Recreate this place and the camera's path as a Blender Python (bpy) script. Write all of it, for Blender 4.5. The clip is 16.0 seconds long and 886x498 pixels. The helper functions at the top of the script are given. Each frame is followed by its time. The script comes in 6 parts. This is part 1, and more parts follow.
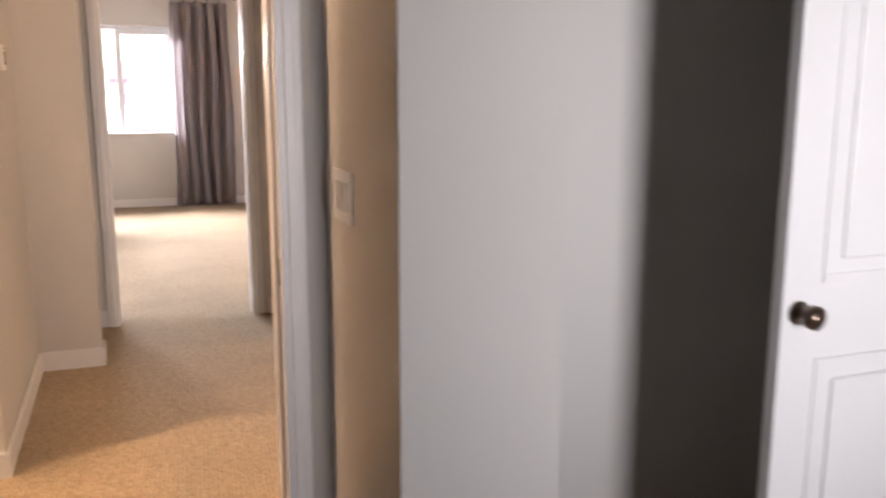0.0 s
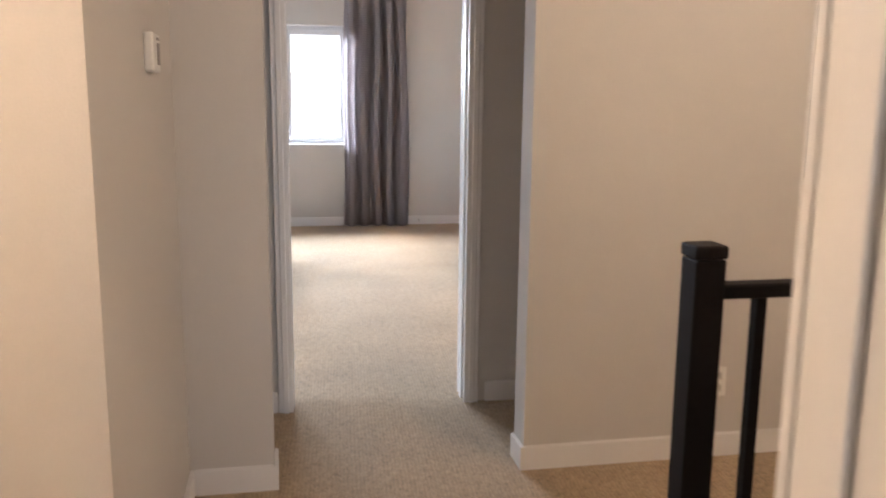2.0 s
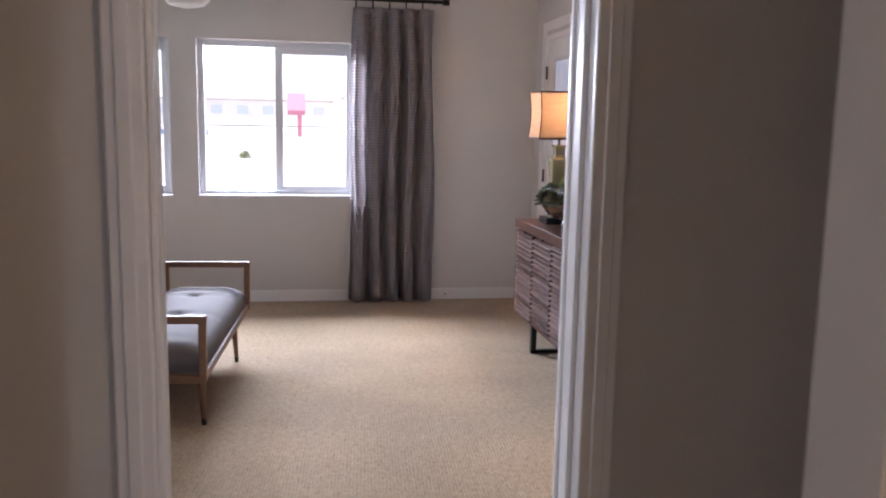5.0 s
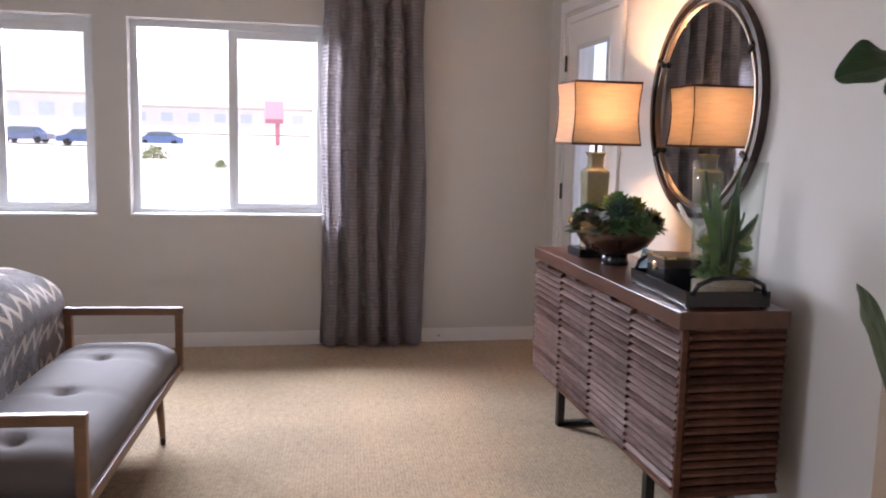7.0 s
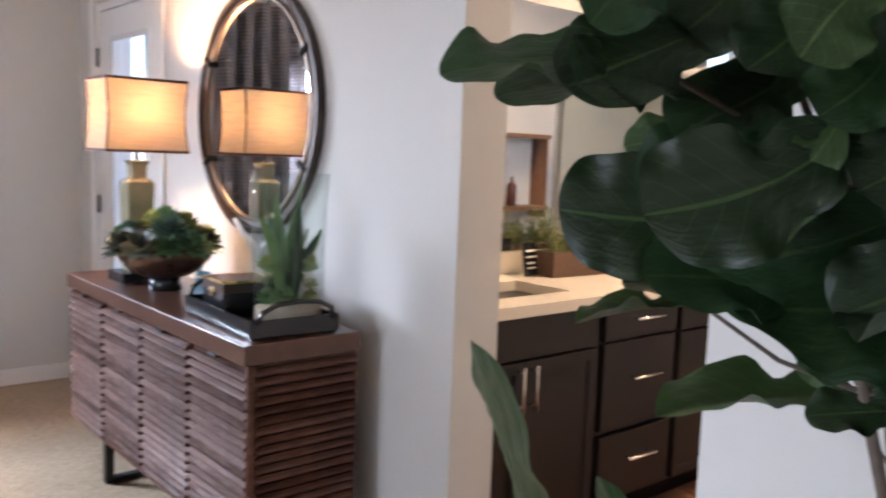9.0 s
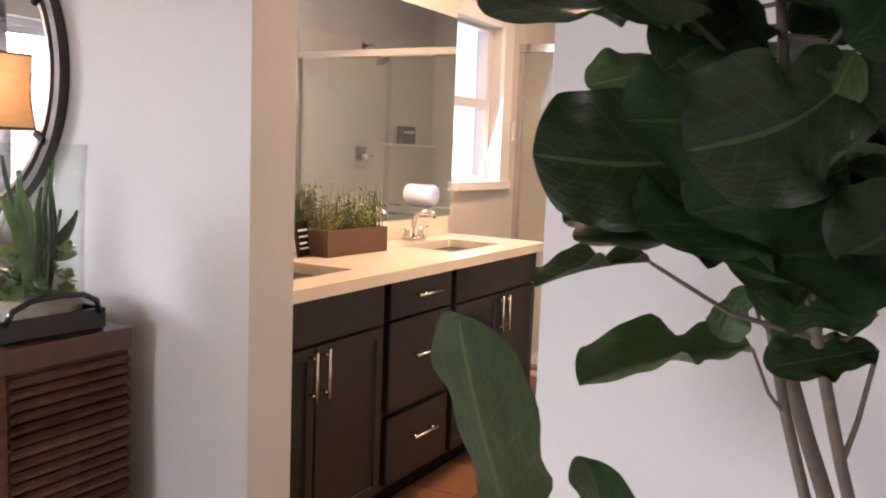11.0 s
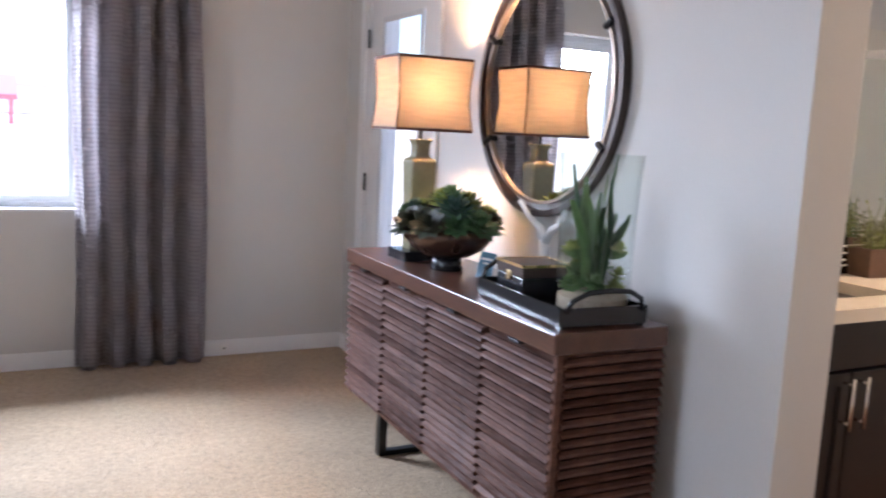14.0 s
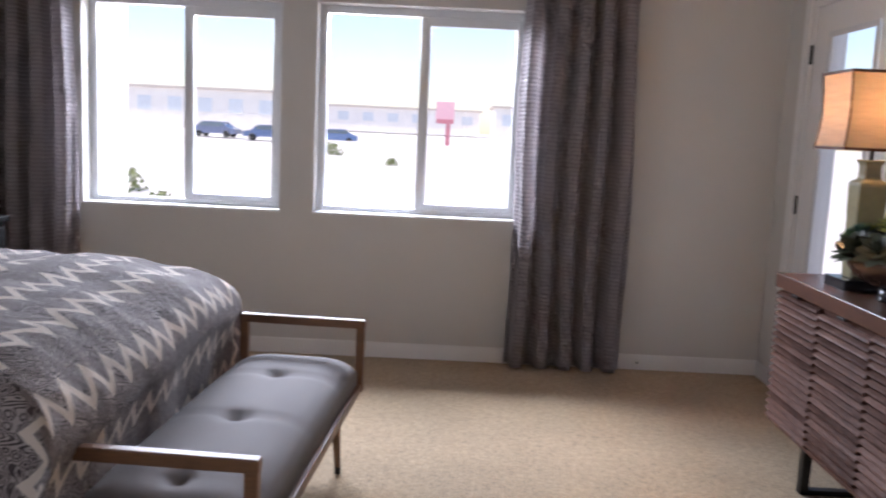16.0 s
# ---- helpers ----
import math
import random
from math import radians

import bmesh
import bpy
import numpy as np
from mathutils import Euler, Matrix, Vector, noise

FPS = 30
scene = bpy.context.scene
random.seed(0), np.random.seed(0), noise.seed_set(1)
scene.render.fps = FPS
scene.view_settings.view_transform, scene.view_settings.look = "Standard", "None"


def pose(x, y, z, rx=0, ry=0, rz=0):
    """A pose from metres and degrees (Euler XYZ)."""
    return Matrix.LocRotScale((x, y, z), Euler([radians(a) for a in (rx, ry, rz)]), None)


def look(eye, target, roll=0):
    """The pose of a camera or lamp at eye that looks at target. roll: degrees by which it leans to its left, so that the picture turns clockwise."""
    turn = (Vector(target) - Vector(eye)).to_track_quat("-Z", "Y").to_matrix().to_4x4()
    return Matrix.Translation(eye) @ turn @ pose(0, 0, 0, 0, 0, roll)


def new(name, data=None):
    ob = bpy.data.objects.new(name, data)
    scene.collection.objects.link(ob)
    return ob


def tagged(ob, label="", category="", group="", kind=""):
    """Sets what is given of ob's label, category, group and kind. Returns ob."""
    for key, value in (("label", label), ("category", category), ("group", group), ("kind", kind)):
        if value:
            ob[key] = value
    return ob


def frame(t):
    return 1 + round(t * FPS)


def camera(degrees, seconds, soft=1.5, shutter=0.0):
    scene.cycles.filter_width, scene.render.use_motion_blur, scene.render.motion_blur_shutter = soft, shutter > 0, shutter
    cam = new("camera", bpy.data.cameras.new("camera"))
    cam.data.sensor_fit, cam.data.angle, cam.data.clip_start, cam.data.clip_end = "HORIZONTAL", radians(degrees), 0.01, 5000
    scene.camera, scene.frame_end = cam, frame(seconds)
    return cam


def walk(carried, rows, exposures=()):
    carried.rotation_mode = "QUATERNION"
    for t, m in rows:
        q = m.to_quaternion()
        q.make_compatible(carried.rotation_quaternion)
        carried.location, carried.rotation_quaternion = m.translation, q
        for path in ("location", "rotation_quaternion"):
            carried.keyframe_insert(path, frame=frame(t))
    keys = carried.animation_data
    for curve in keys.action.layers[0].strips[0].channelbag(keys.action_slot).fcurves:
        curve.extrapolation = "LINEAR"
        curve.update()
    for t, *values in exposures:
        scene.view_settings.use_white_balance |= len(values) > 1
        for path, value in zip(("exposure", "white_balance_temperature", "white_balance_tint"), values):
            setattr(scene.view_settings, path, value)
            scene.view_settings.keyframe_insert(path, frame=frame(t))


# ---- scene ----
cam = camera(55.8, 16.0, soft=2.0, shutter=0.4)
PATH = [
    (0, (0.314, 1.685, 1.331), (1.001, 3.528, 0.965), 0.1),
    (0.5, (0.219, 2.059, 1.349), (0.786, 3.943, 0.99), 0.1),
    (1, (0.2, 2.415, 1.332), (0.679, 4.323, 0.977), 0.1),
    (1.5, (0.201, 2.802, 1.347), (0.616, 4.727, 0.993), 0.4),
    (2, (0.178, 3.194, 1.362), (0.55, 5.127, 1.007), 0.6),
    (2.5, (0.186, 3.547, 1.369), (0.538, 5.485, 1.022), 0.6),
    (3, (0.232, 3.905, 1.381), (0.571, 5.849, 1.053), 0.5),
    (3.5, (0.242, 4.255, 1.382), (0.576, 6.203, 1.078), 0.6),
    (4, (0.304, 4.58, 1.403), (0.635, 6.529, 1.101), 0.6),
    (4.5, (0.399, 4.895, 1.429), (0.73, 6.846, 1.139), 1.0),
    (5, (0.457, 5.297, 1.45), (0.783, 7.249, 1.159), 1.1),
    (7.5, (0.629, 6.785, 1.398), (1.049, 8.723, 1.143), 1.6),
    (8, (0.691, 6.885, 1.409), (1.332, 8.764, 1.161), 1.9),
    (8.5, (0.728, 6.947, 1.412), (1.705, 8.676, 1.175), 2.1),
    (9, (0.751, 6.974, 1.413), (2.048, 8.48, 1.19), 2.1),
    (11.5, (0.704, 7.313, 1.352), (2.442, 8.275, 1.118), 2.2),
    (12, (0.705, 7.325, 1.361), (2.328, 8.466, 1.111), 2.4),
    (12.5, (0.677, 7.312, 1.374), (2.161, 8.626, 1.11), 2.5),
    (13, (0.626, 7.313, 1.377), (1.948, 8.789, 1.105), 2.7),
    (13.5, (0.602, 7.295, 1.38), (1.719, 8.931, 1.104), 2.8),
    (14, (0.563, 7.274, 1.385), (1.463, 9.038, 1.105), 2.8),
    (14.5, (0.534, 7.271, 1.376), (1.21, 9.133, 1.1), 2.7),
    (15, (0.501, 7.254, 1.383), (0.959, 9.181, 1.104), 2.6),
    (15.5, (0.46, 7.228, 1.374), (0.696, 9.195, 1.1), 2.7),
    (16, (0.437, 7.195, 1.373), (0.429, 9.176, 1.098), 2.7),
]
EXPOSURES = [
    (0.0, 1.85, 7300, 24), (0.6, 1.85, 7200, 24), (1.2, 1.5, 6900, 22), (2.0, 1.6, 6300, 16), (2.5, 1.75, 6250, 18), (3.0, 1.85, 6300, 20), (3.5, 1.2, 6150, 19), (4.0, 1.2, 6050, 18),
    (5.0, 0.9, 6200, 24), (7.5, 0.88, 6500, 24), (8.5, 1.46, 6400, 25), (9.0, 1.4, 6000, 18), (11.5, 1.46, 6900, 28), (12.0, 1.36, 6350, 22), (12.5, 1.25, 6100, 18),
    (13.0, 1.28, 5750, 20), (14.0, 1.24, 5800, 19), (14.5, 1.1, 5800, 20), (15.0, 0.98, 5900, 20), (16.0, 0.6, 6300, 21),
]
walk(cam, [(t, look(eye, target, roll)) for t, eye, target, roll in PATH], EXPOSURES)
# world, sun, daylight through the openings
world = bpy.data.worlds.new("sky")
scene.world = world
world.use_nodes = True
wn = world.node_tree
sky = wn.nodes.new("ShaderNodeTexSky")
sky.sky_type = "NISHITA"
sky.sun_disc = False
sky.dust_density = 0.5
sky.sun_elevation, sky.sun_rotation = radians(58), radians(257)
wn.nodes["Background"].inputs["Strength"].default_value = 0.15
wn.links.new(sky.outputs[0], wn.nodes["Background"].inputs[0])


def lamp(name, kind, energy, colour, m, **more):
    data = bpy.data.lights.new(name, kind)
    data.energy, data.color = energy, colour
    for key, value in more.items():
        if key == "size":
            if kind == "AREA":
                data.shape, data.size, data.size_y = "RECTANGLE", value[0], value[1]
            else:
                data.shadow_soft_size = value
        if key == "angle":
            data.angle = radians(value)
        if key == "spread":
            data.spread = radians(value)
    ob = new(name, data)
    ob.matrix_world = m
    return ob


lamp("sun", "SUN", 4.5, (1.0, 0.95, 0.88), look((0, 0, 30), (18, 4, 0)), angle=0.53)
DAY = (0.80, 0.90, 1.0)
lamp("daylight_window", "AREA", 190, DAY, look((-1.35, 13.6, 2.25), (-1.0, 11.6, 0.6)), size=(1.2, 0.9))
lamp("daylight_window", "AREA", 190, DAY, look((0.0, 13.6, 2.25), (0.35, 11.6, 0.6)), size=(1.2, 0.9))
# added lamp in an unseen west window, brightening the east wall and bed
lamp("daylight_window", "AREA", 24, DAY, look((-4.395, 7.95, 1.48), (2.36, 7.3, 0.2)), size=(1.25, 1.15), spread=120)
lamp("daylight_bath", "AREA", 4, DAY, look((4.91, 9.425, 1.65), (4.91, 8, 1.3)), size=(0.5, 0.8))
lamp("daylight_first_room", "AREA", 3.9, (0.80, 0.90, 1.0), look((1.1, -1.58, 1.45), (1.8, 3, 1.2)), size=(0.8, 1.2), spread=40)

# ---- materials ----
MATS = {}


def mat(name, colour, rough=0.6, metal=0.0, vary=0.08, scale=6.0, fine=120.0, bump=0.05, dist=0.01, second=None, sheen=0.0, trans=0.0, spec=None, stretch=None, clear=0.0):
    if name in MATS:
        return MATS[name]
    m = bpy.data.materials.new(name)
    m.use_nodes = True
    nt = m.node_tree
    b = nt.nodes["Principled BSDF"]
    tc = nt.nodes.new("ShaderNodeTexCoord")
    src = tc.outputs["Object"]
    if stretch:
        mp = nt.nodes.new("ShaderNodeMapping")
        mp.inputs["Scale"].default_value = stretch
        nt.links.new(src, mp.inputs[0])
        src = mp.outputs[0]
    n1 = nt.nodes.new("ShaderNodeTexNoise")
    n1.inputs["Scale"].default_value, n1.inputs["Detail"].default_value = scale, 5
    n2 = nt.nodes.new("ShaderNodeTexNoise")
    n2.inputs["Scale"].default_value, n2.inputs["Detail"].default_value = fine, 3
    for n in (n1, n2):
        nt.links.new(src, n.inputs["Vector"])
    r = nt.nodes.new("ShaderNodeValToRGB")
    lo = second or tuple(c * (1 - vary) for c in colour)
    hi = tuple(min(1, c * (1 + vary)) for c in colour)
    r.color_ramp.elements[0].position, r.color_ramp.elements[1].position = 0.3, 0.7
    r.color_ramp.elements[0].color, r.color_ramp.elements[1].color = (*lo, 1), (*hi, 1)
    mx = nt.nodes.new("ShaderNodeMath")
    mx.operation = "MULTIPLY_ADD"
    mx.inputs[1].default_value = 0.45
    nt.links.new(n2.outputs["Fac"], mx.inputs[0])
    m2 = nt.nodes.new("ShaderNodeMath")
    m2.operation = "MULTIPLY"
    m2.inputs[1].default_value = 0.55
    nt.links.new(n1.outputs["Fac"], m2.inputs[0])
    nt.links.new(m2.outputs[0], mx.inputs[2])
    nt.links.new(mx.outputs[0], r.inputs[0])
    nt.links.new(r.outputs[0], b.inputs["Base Color"])
    rr = nt.nodes.new("ShaderNodeMapRange")
    rr.inputs["To Min"].default_value, rr.inputs["To Max"].default_value = max(0.02, rough * 0.85), min(1, rough * 1.15)
    nt.links.new(n1.outputs["Fac"], rr.inputs["Value"])
    nt.links.new(rr.outputs[0], b.inputs["Roughness"])
    b.inputs["Metallic"].default_value = metal
    b.inputs["Sheen Weight"].default_value = sheen
    b.inputs["Coat Weight"].default_value = clear
    if spec is not None:
        b.inputs["Specular IOR Level"].default_value = spec
    if bump:
        bp = nt.nodes.new("ShaderNodeBump")
        bp.inputs["Strength"].default_value, bp.inputs["Distance"].default_value = bump, dist
        nt.links.new(n2.outputs["Fac"], bp.inputs["Height"])
        nt.links.new(bp.outputs[0], b.inputs["Normal"])
    if trans:
        tl = nt.nodes.new("ShaderNodeBsdfTranslucent")
        mixer = nt.nodes.new("ShaderNodeMixShader")
        mixer.inputs[0].default_value = trans
        nt.links.new(r.outputs[0], tl.inputs[0])
        nt.links.new(b.outputs[0], mixer.inputs[1])
        nt.links.new(tl.outputs[0], mixer.inputs[2])
        nt.links.new(mixer.outputs[0], nt.nodes["Material Output"].inputs[0])
    MATS[name] = m
    return m


def glass(name, tint=(1, 1, 1), rough=0.0):
    m = bpy.data.materials.new(name)
    m.use_nodes = True
    nt = m.node_tree
    out = nt.nodes["Material Output"]
    g = nt.nodes.new("ShaderNodeBsdfGlossy")
    g.inputs["Roughness"].default_value = rough
    t = nt.nodes.new("ShaderNodeBsdfTransparent")
    t.inputs[0].default_value = (*tint, 1)
    f = nt.nodes.new("ShaderNodeLayerWeight")
    f.inputs["Blend"].default_value = 0.5
    p = nt.nodes.new("ShaderNodeMath")
    p.operation = "POWER"
    p.inputs[1].default_value = 4.5
    q = nt.nodes.new("ShaderNodeMath")
    q.operation = "MULTIPLY_ADD"
    q.inputs[1].default_value, q.inputs[2].default_value = 0.55, 0.02
    s = nt.nodes.new("ShaderNodeMixShader")
    nt.links.new(f.outputs["Facing"], p.inputs[0])
    nt.links.new(p.outputs[0], q.inputs[0])
    nt.links.new(q.outputs[0], s.inputs[0])
    nt.links.new(t.outputs[0], s.inputs[1])
    nt.links.new(g.outputs[0], s.inputs[2])
    nt.links.new(s.outputs[0], out.inputs[0])
    return m


def mirror_mat():
    m = bpy.data.materials.new("mirror_glass")
    m.use_nodes = True
    b = m.node_tree.nodes["Principled BSDF"]
    b.inputs["Base Color"].default_value = (0.86, 0.88, 0.88, 1)
    b.inputs["Metallic"].default_value, b.inputs["Roughness"].default_value = 1.0, 0.015
    return m


def glow(name, colour, strength, base=(0.8, 0.7, 0.5)):
    m = bpy.data.materials.new(name)
    m.use_nodes = True
    b = m.node_tree.nodes["Principled BSDF"]
    b.inputs["Base Color"].default_value = (*base, 1)
    b.inputs["Emission Color"].default_value = (*colour, 1)
    b.inputs["Emission Strength"].default_value = strength
    return m


def carpet_mat():
    """Cut-and-loop carpet in fine rows."""
    m = mat("carpet", (0.415, 0.31, 0.197), 0.95, vary=0.22, scale=1.7, fine=190, bump=0.0, sheen=0.15, spec=0.1)
    nt = m.node_tree
    b = nt.nodes["Principled BSDF"]
    tc = nt.nodes.new("ShaderNodeTexCoord")
    mp = nt.nodes.new("ShaderNodeMapping")
    mp.inputs["Rotation"].default_value = (0, 0, radians(4))
    nt.links.new(tc.outputs["Object"], mp.inputs[0])
    w = nt.nodes.new("ShaderNodeTexWave")
    w.wave_type, w.bands_direction = "BANDS", "X"
    w.inputs["Scale"].default_value, w.inputs["Distortion"].default_value = 21.0, 1.6
    w.inputs["Detail"].default_value, w.inputs["Detail Scale"].default_value = 2, 4.0
    w2 = nt.nodes.new("ShaderNodeTexVoronoi")
    w2.inputs["Scale"].default_value = 95
    nt.links.new(mp.outputs[0], w.inputs[0])
    nt.links.new(mp.outputs[0], w2.inputs["Vector"])
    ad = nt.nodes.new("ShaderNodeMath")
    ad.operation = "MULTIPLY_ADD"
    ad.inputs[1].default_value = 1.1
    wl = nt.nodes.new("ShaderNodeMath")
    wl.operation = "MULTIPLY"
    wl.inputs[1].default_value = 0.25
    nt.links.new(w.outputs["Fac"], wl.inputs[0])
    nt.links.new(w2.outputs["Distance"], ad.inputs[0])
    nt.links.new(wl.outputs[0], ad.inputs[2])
    bp = nt.nodes.new("ShaderNodeBump")
    bp.inputs["Strength"].default_value, bp.inputs["Distance"].default_value = 0.5, 0.006
    bp.invert = True
    nt.links.new(ad.outputs[0], bp.inputs["Height"])
    nt.links.new(bp.outputs[0], b.inputs["Normal"])
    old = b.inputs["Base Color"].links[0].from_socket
    # shade between the tufts goes into the colour by pile height, plus random mottle
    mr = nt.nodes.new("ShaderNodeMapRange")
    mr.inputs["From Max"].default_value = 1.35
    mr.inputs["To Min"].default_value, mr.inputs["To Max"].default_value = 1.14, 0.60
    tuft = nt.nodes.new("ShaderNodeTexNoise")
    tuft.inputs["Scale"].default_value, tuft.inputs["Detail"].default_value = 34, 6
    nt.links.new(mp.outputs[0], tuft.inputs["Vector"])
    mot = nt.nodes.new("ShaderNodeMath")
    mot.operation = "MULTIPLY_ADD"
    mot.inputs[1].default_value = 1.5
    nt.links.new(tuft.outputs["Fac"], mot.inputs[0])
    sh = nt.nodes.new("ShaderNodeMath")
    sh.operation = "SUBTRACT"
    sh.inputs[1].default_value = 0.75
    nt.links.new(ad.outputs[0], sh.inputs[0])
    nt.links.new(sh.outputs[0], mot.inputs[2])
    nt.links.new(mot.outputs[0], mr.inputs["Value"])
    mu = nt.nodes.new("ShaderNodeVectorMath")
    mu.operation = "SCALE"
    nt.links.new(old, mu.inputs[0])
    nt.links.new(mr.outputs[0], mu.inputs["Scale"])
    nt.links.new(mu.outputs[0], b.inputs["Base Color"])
    return m


def duvet_mat():
    """Grey-brown printed cotton with cream zigzag lines and fine wavy lines between them."""
    m = bpy.data.materials.new("duvet_print")
    m.use_nodes = True
    nt = m.node_tree
    b = nt.nodes["Principled BSDF"]
    b.inputs["Roughness"].default_value = 0.85
    b.inputs["Sheen Weight"].default_value = 0.2
    uv = nt.nodes.new("ShaderNodeUVMap")
    sp = nt.nodes.new("ShaderNodeSeparateXYZ")
    nt.links.new(uv.outputs[0], sp.inputs[0])

    def op(kind, a, c, d=None):
        n = nt.nodes.new("ShaderNodeMath")
        n.operation = kind
        for k, v in enumerate((a, c, d)):
            if v is None:
                continue
            if isinstance(v, (int, float)):
                n.inputs[k].default_value = v
            else:
                nt.links.new(v, n.inputs[k])
        return n.outputs[0]
    warp = nt.nodes.new("ShaderNodeTexNoise")
    warp.inputs["Scale"].default_value = 3.5
    nt.links.new(uv.outputs[0], warp.inputs["Vector"])
    tri = op("MULTIPLY", op("PINGPONG", op("ADD", sp.outputs["X"], op("MULTIPLY", warp.outputs["Fac"], 0.03)), 0.06), 1.25)
    no = nt.nodes.new("ShaderNodeTexNoise")
    no.inputs["Scale"].default_value = 9
    nt.links.new(uv.outputs[0], no.inputs["Vector"])
    wob = op("MULTIPLY", no.outputs["Fac"], 0.03)
    s = op("FRACT", op("DIVIDE", op("ADD", op("ADD", sp.outputs["Y"], tri), wob), 0.18), 0.0)
    line = op("LESS_THAN", s, 0.22)
    swirl = nt.nodes.new("ShaderNodeTexNoise")
    swirl.inputs["Scale"].default_value, swirl.inputs["Detail"].default_value = 32, 0
    nt.links.new(uv.outputs[0], swirl.inputs["Vector"])
    fine = op("GREATER_THAN", op("FRACT", op("ADD", op("MULTIPLY", swirl.outputs["Fac"], 9.0), op("MULTIPLY", s, 6.0)), 0.0), 0.5)
    pal = nt.nodes.new("ShaderNodeMix")
    pal.data_type = "RGBA"
    nt.links.new(fine, pal.inputs[0])
    pal.inputs[6].default_value, pal.inputs[7].default_value = (0.085, 0.068, 0.072, 1), (0.50, 0.44, 0.43, 1)
    p2 = nt.nodes.new("ShaderNodeMix")
    p2.data_type = "RGBA"
    nt.links.new(line, p2.inputs[0])
    nt.links.new(pal.outputs[2], p2.inputs[6])
    p2.inputs[7].default_value = (0.86, 0.78, 0.71, 1)
    nt.links.new(p2.outputs[2], b.inputs["Base Color"])
    wv = nt.nodes.new("ShaderNodeTexNoise")
    wv.inputs["Scale"].default_value, wv.inputs["Detail"].default_value = 14, 4
    nt.links.new(uv.outputs[0], wv.inputs["Vector"])
    bp = nt.nodes.new("ShaderNodeBump")
    bp.inputs["Strength"].default_value, bp.inputs["Distance"].default_value = 0.5, 0.02
    nt.links.new(wv.outputs["Fac"], bp.inputs["Height"])
    nt.links.new(bp.outputs[0], b.inputs["Normal"])
    return m


def curtain_mat():
    m = mat("curtain_cloth", (0.48, 0.435, 0.445), 0.8, vary=0.10, scale=5, fine=300, bump=0.0, sheen=0.3, trans=0.24)
    nt = m.node_tree
    b = nt.nodes["Principled BSDF"]
    tc = nt.nodes.new("ShaderNodeTexCoord")
    w = nt.nodes.new("ShaderNodeTexWave")
    w.wave_type, w.bands_direction = "BANDS", "Z"
    w.inputs["Scale"].default_value, w.inputs["Distortion"].default_value = 13.5, 0.8
    w.inputs["Detail"].default_value = 1
    nt.links.new(tc.outputs["Object"], w.inputs[0])
    bp = nt.nodes.new("ShaderNodeBump")
    bp.inputs["Strength"].default_value, bp.inputs["Distance"].default_value = 0.5, 0.008
    nt.links.new(w.outputs["Fac"], bp.inputs["Height"])
    nt.links.new(bp.outputs[0], b.inputs["Normal"])
    old = b.inputs["Base Color"].links[0].from_socket
    mr = nt.nodes.new("ShaderNodeMapRange")
    mr.inputs["To Min"].default_value, mr.inputs["To Max"].default_value = 0.86, 1.12
    nt.links.new(w.outputs["Fac"], mr.inputs["Value"])
    mu = nt.nodes.new("ShaderNodeVectorMath")
    mu.operation = "SCALE"
    nt.links.new(old, mu.inputs[0])
    nt.links.new(mr.outputs[0], mu.inputs["Scale"])
    nt.links.new(mu.outputs[0], b.inputs["Base Color"])
    ms = next(n for n in nt.nodes if n.bl_idname == "ShaderNodeMixShader")
    sheer = nt.nodes.new("ShaderNodeMapRange")
    sheer.inputs["From Min"].default_value, sheer.inputs["From Max"].default_value = 0.35, 0.95
    sheer.inputs["To Min"].default_value, sheer.inputs["To Max"].default_value = 0.10, 0.55
    nt.links.new(w.outputs["Fac"], sheer.inputs["Value"])
    nt.links.new(sheer.outputs[0], ms.inputs[0])
    return m


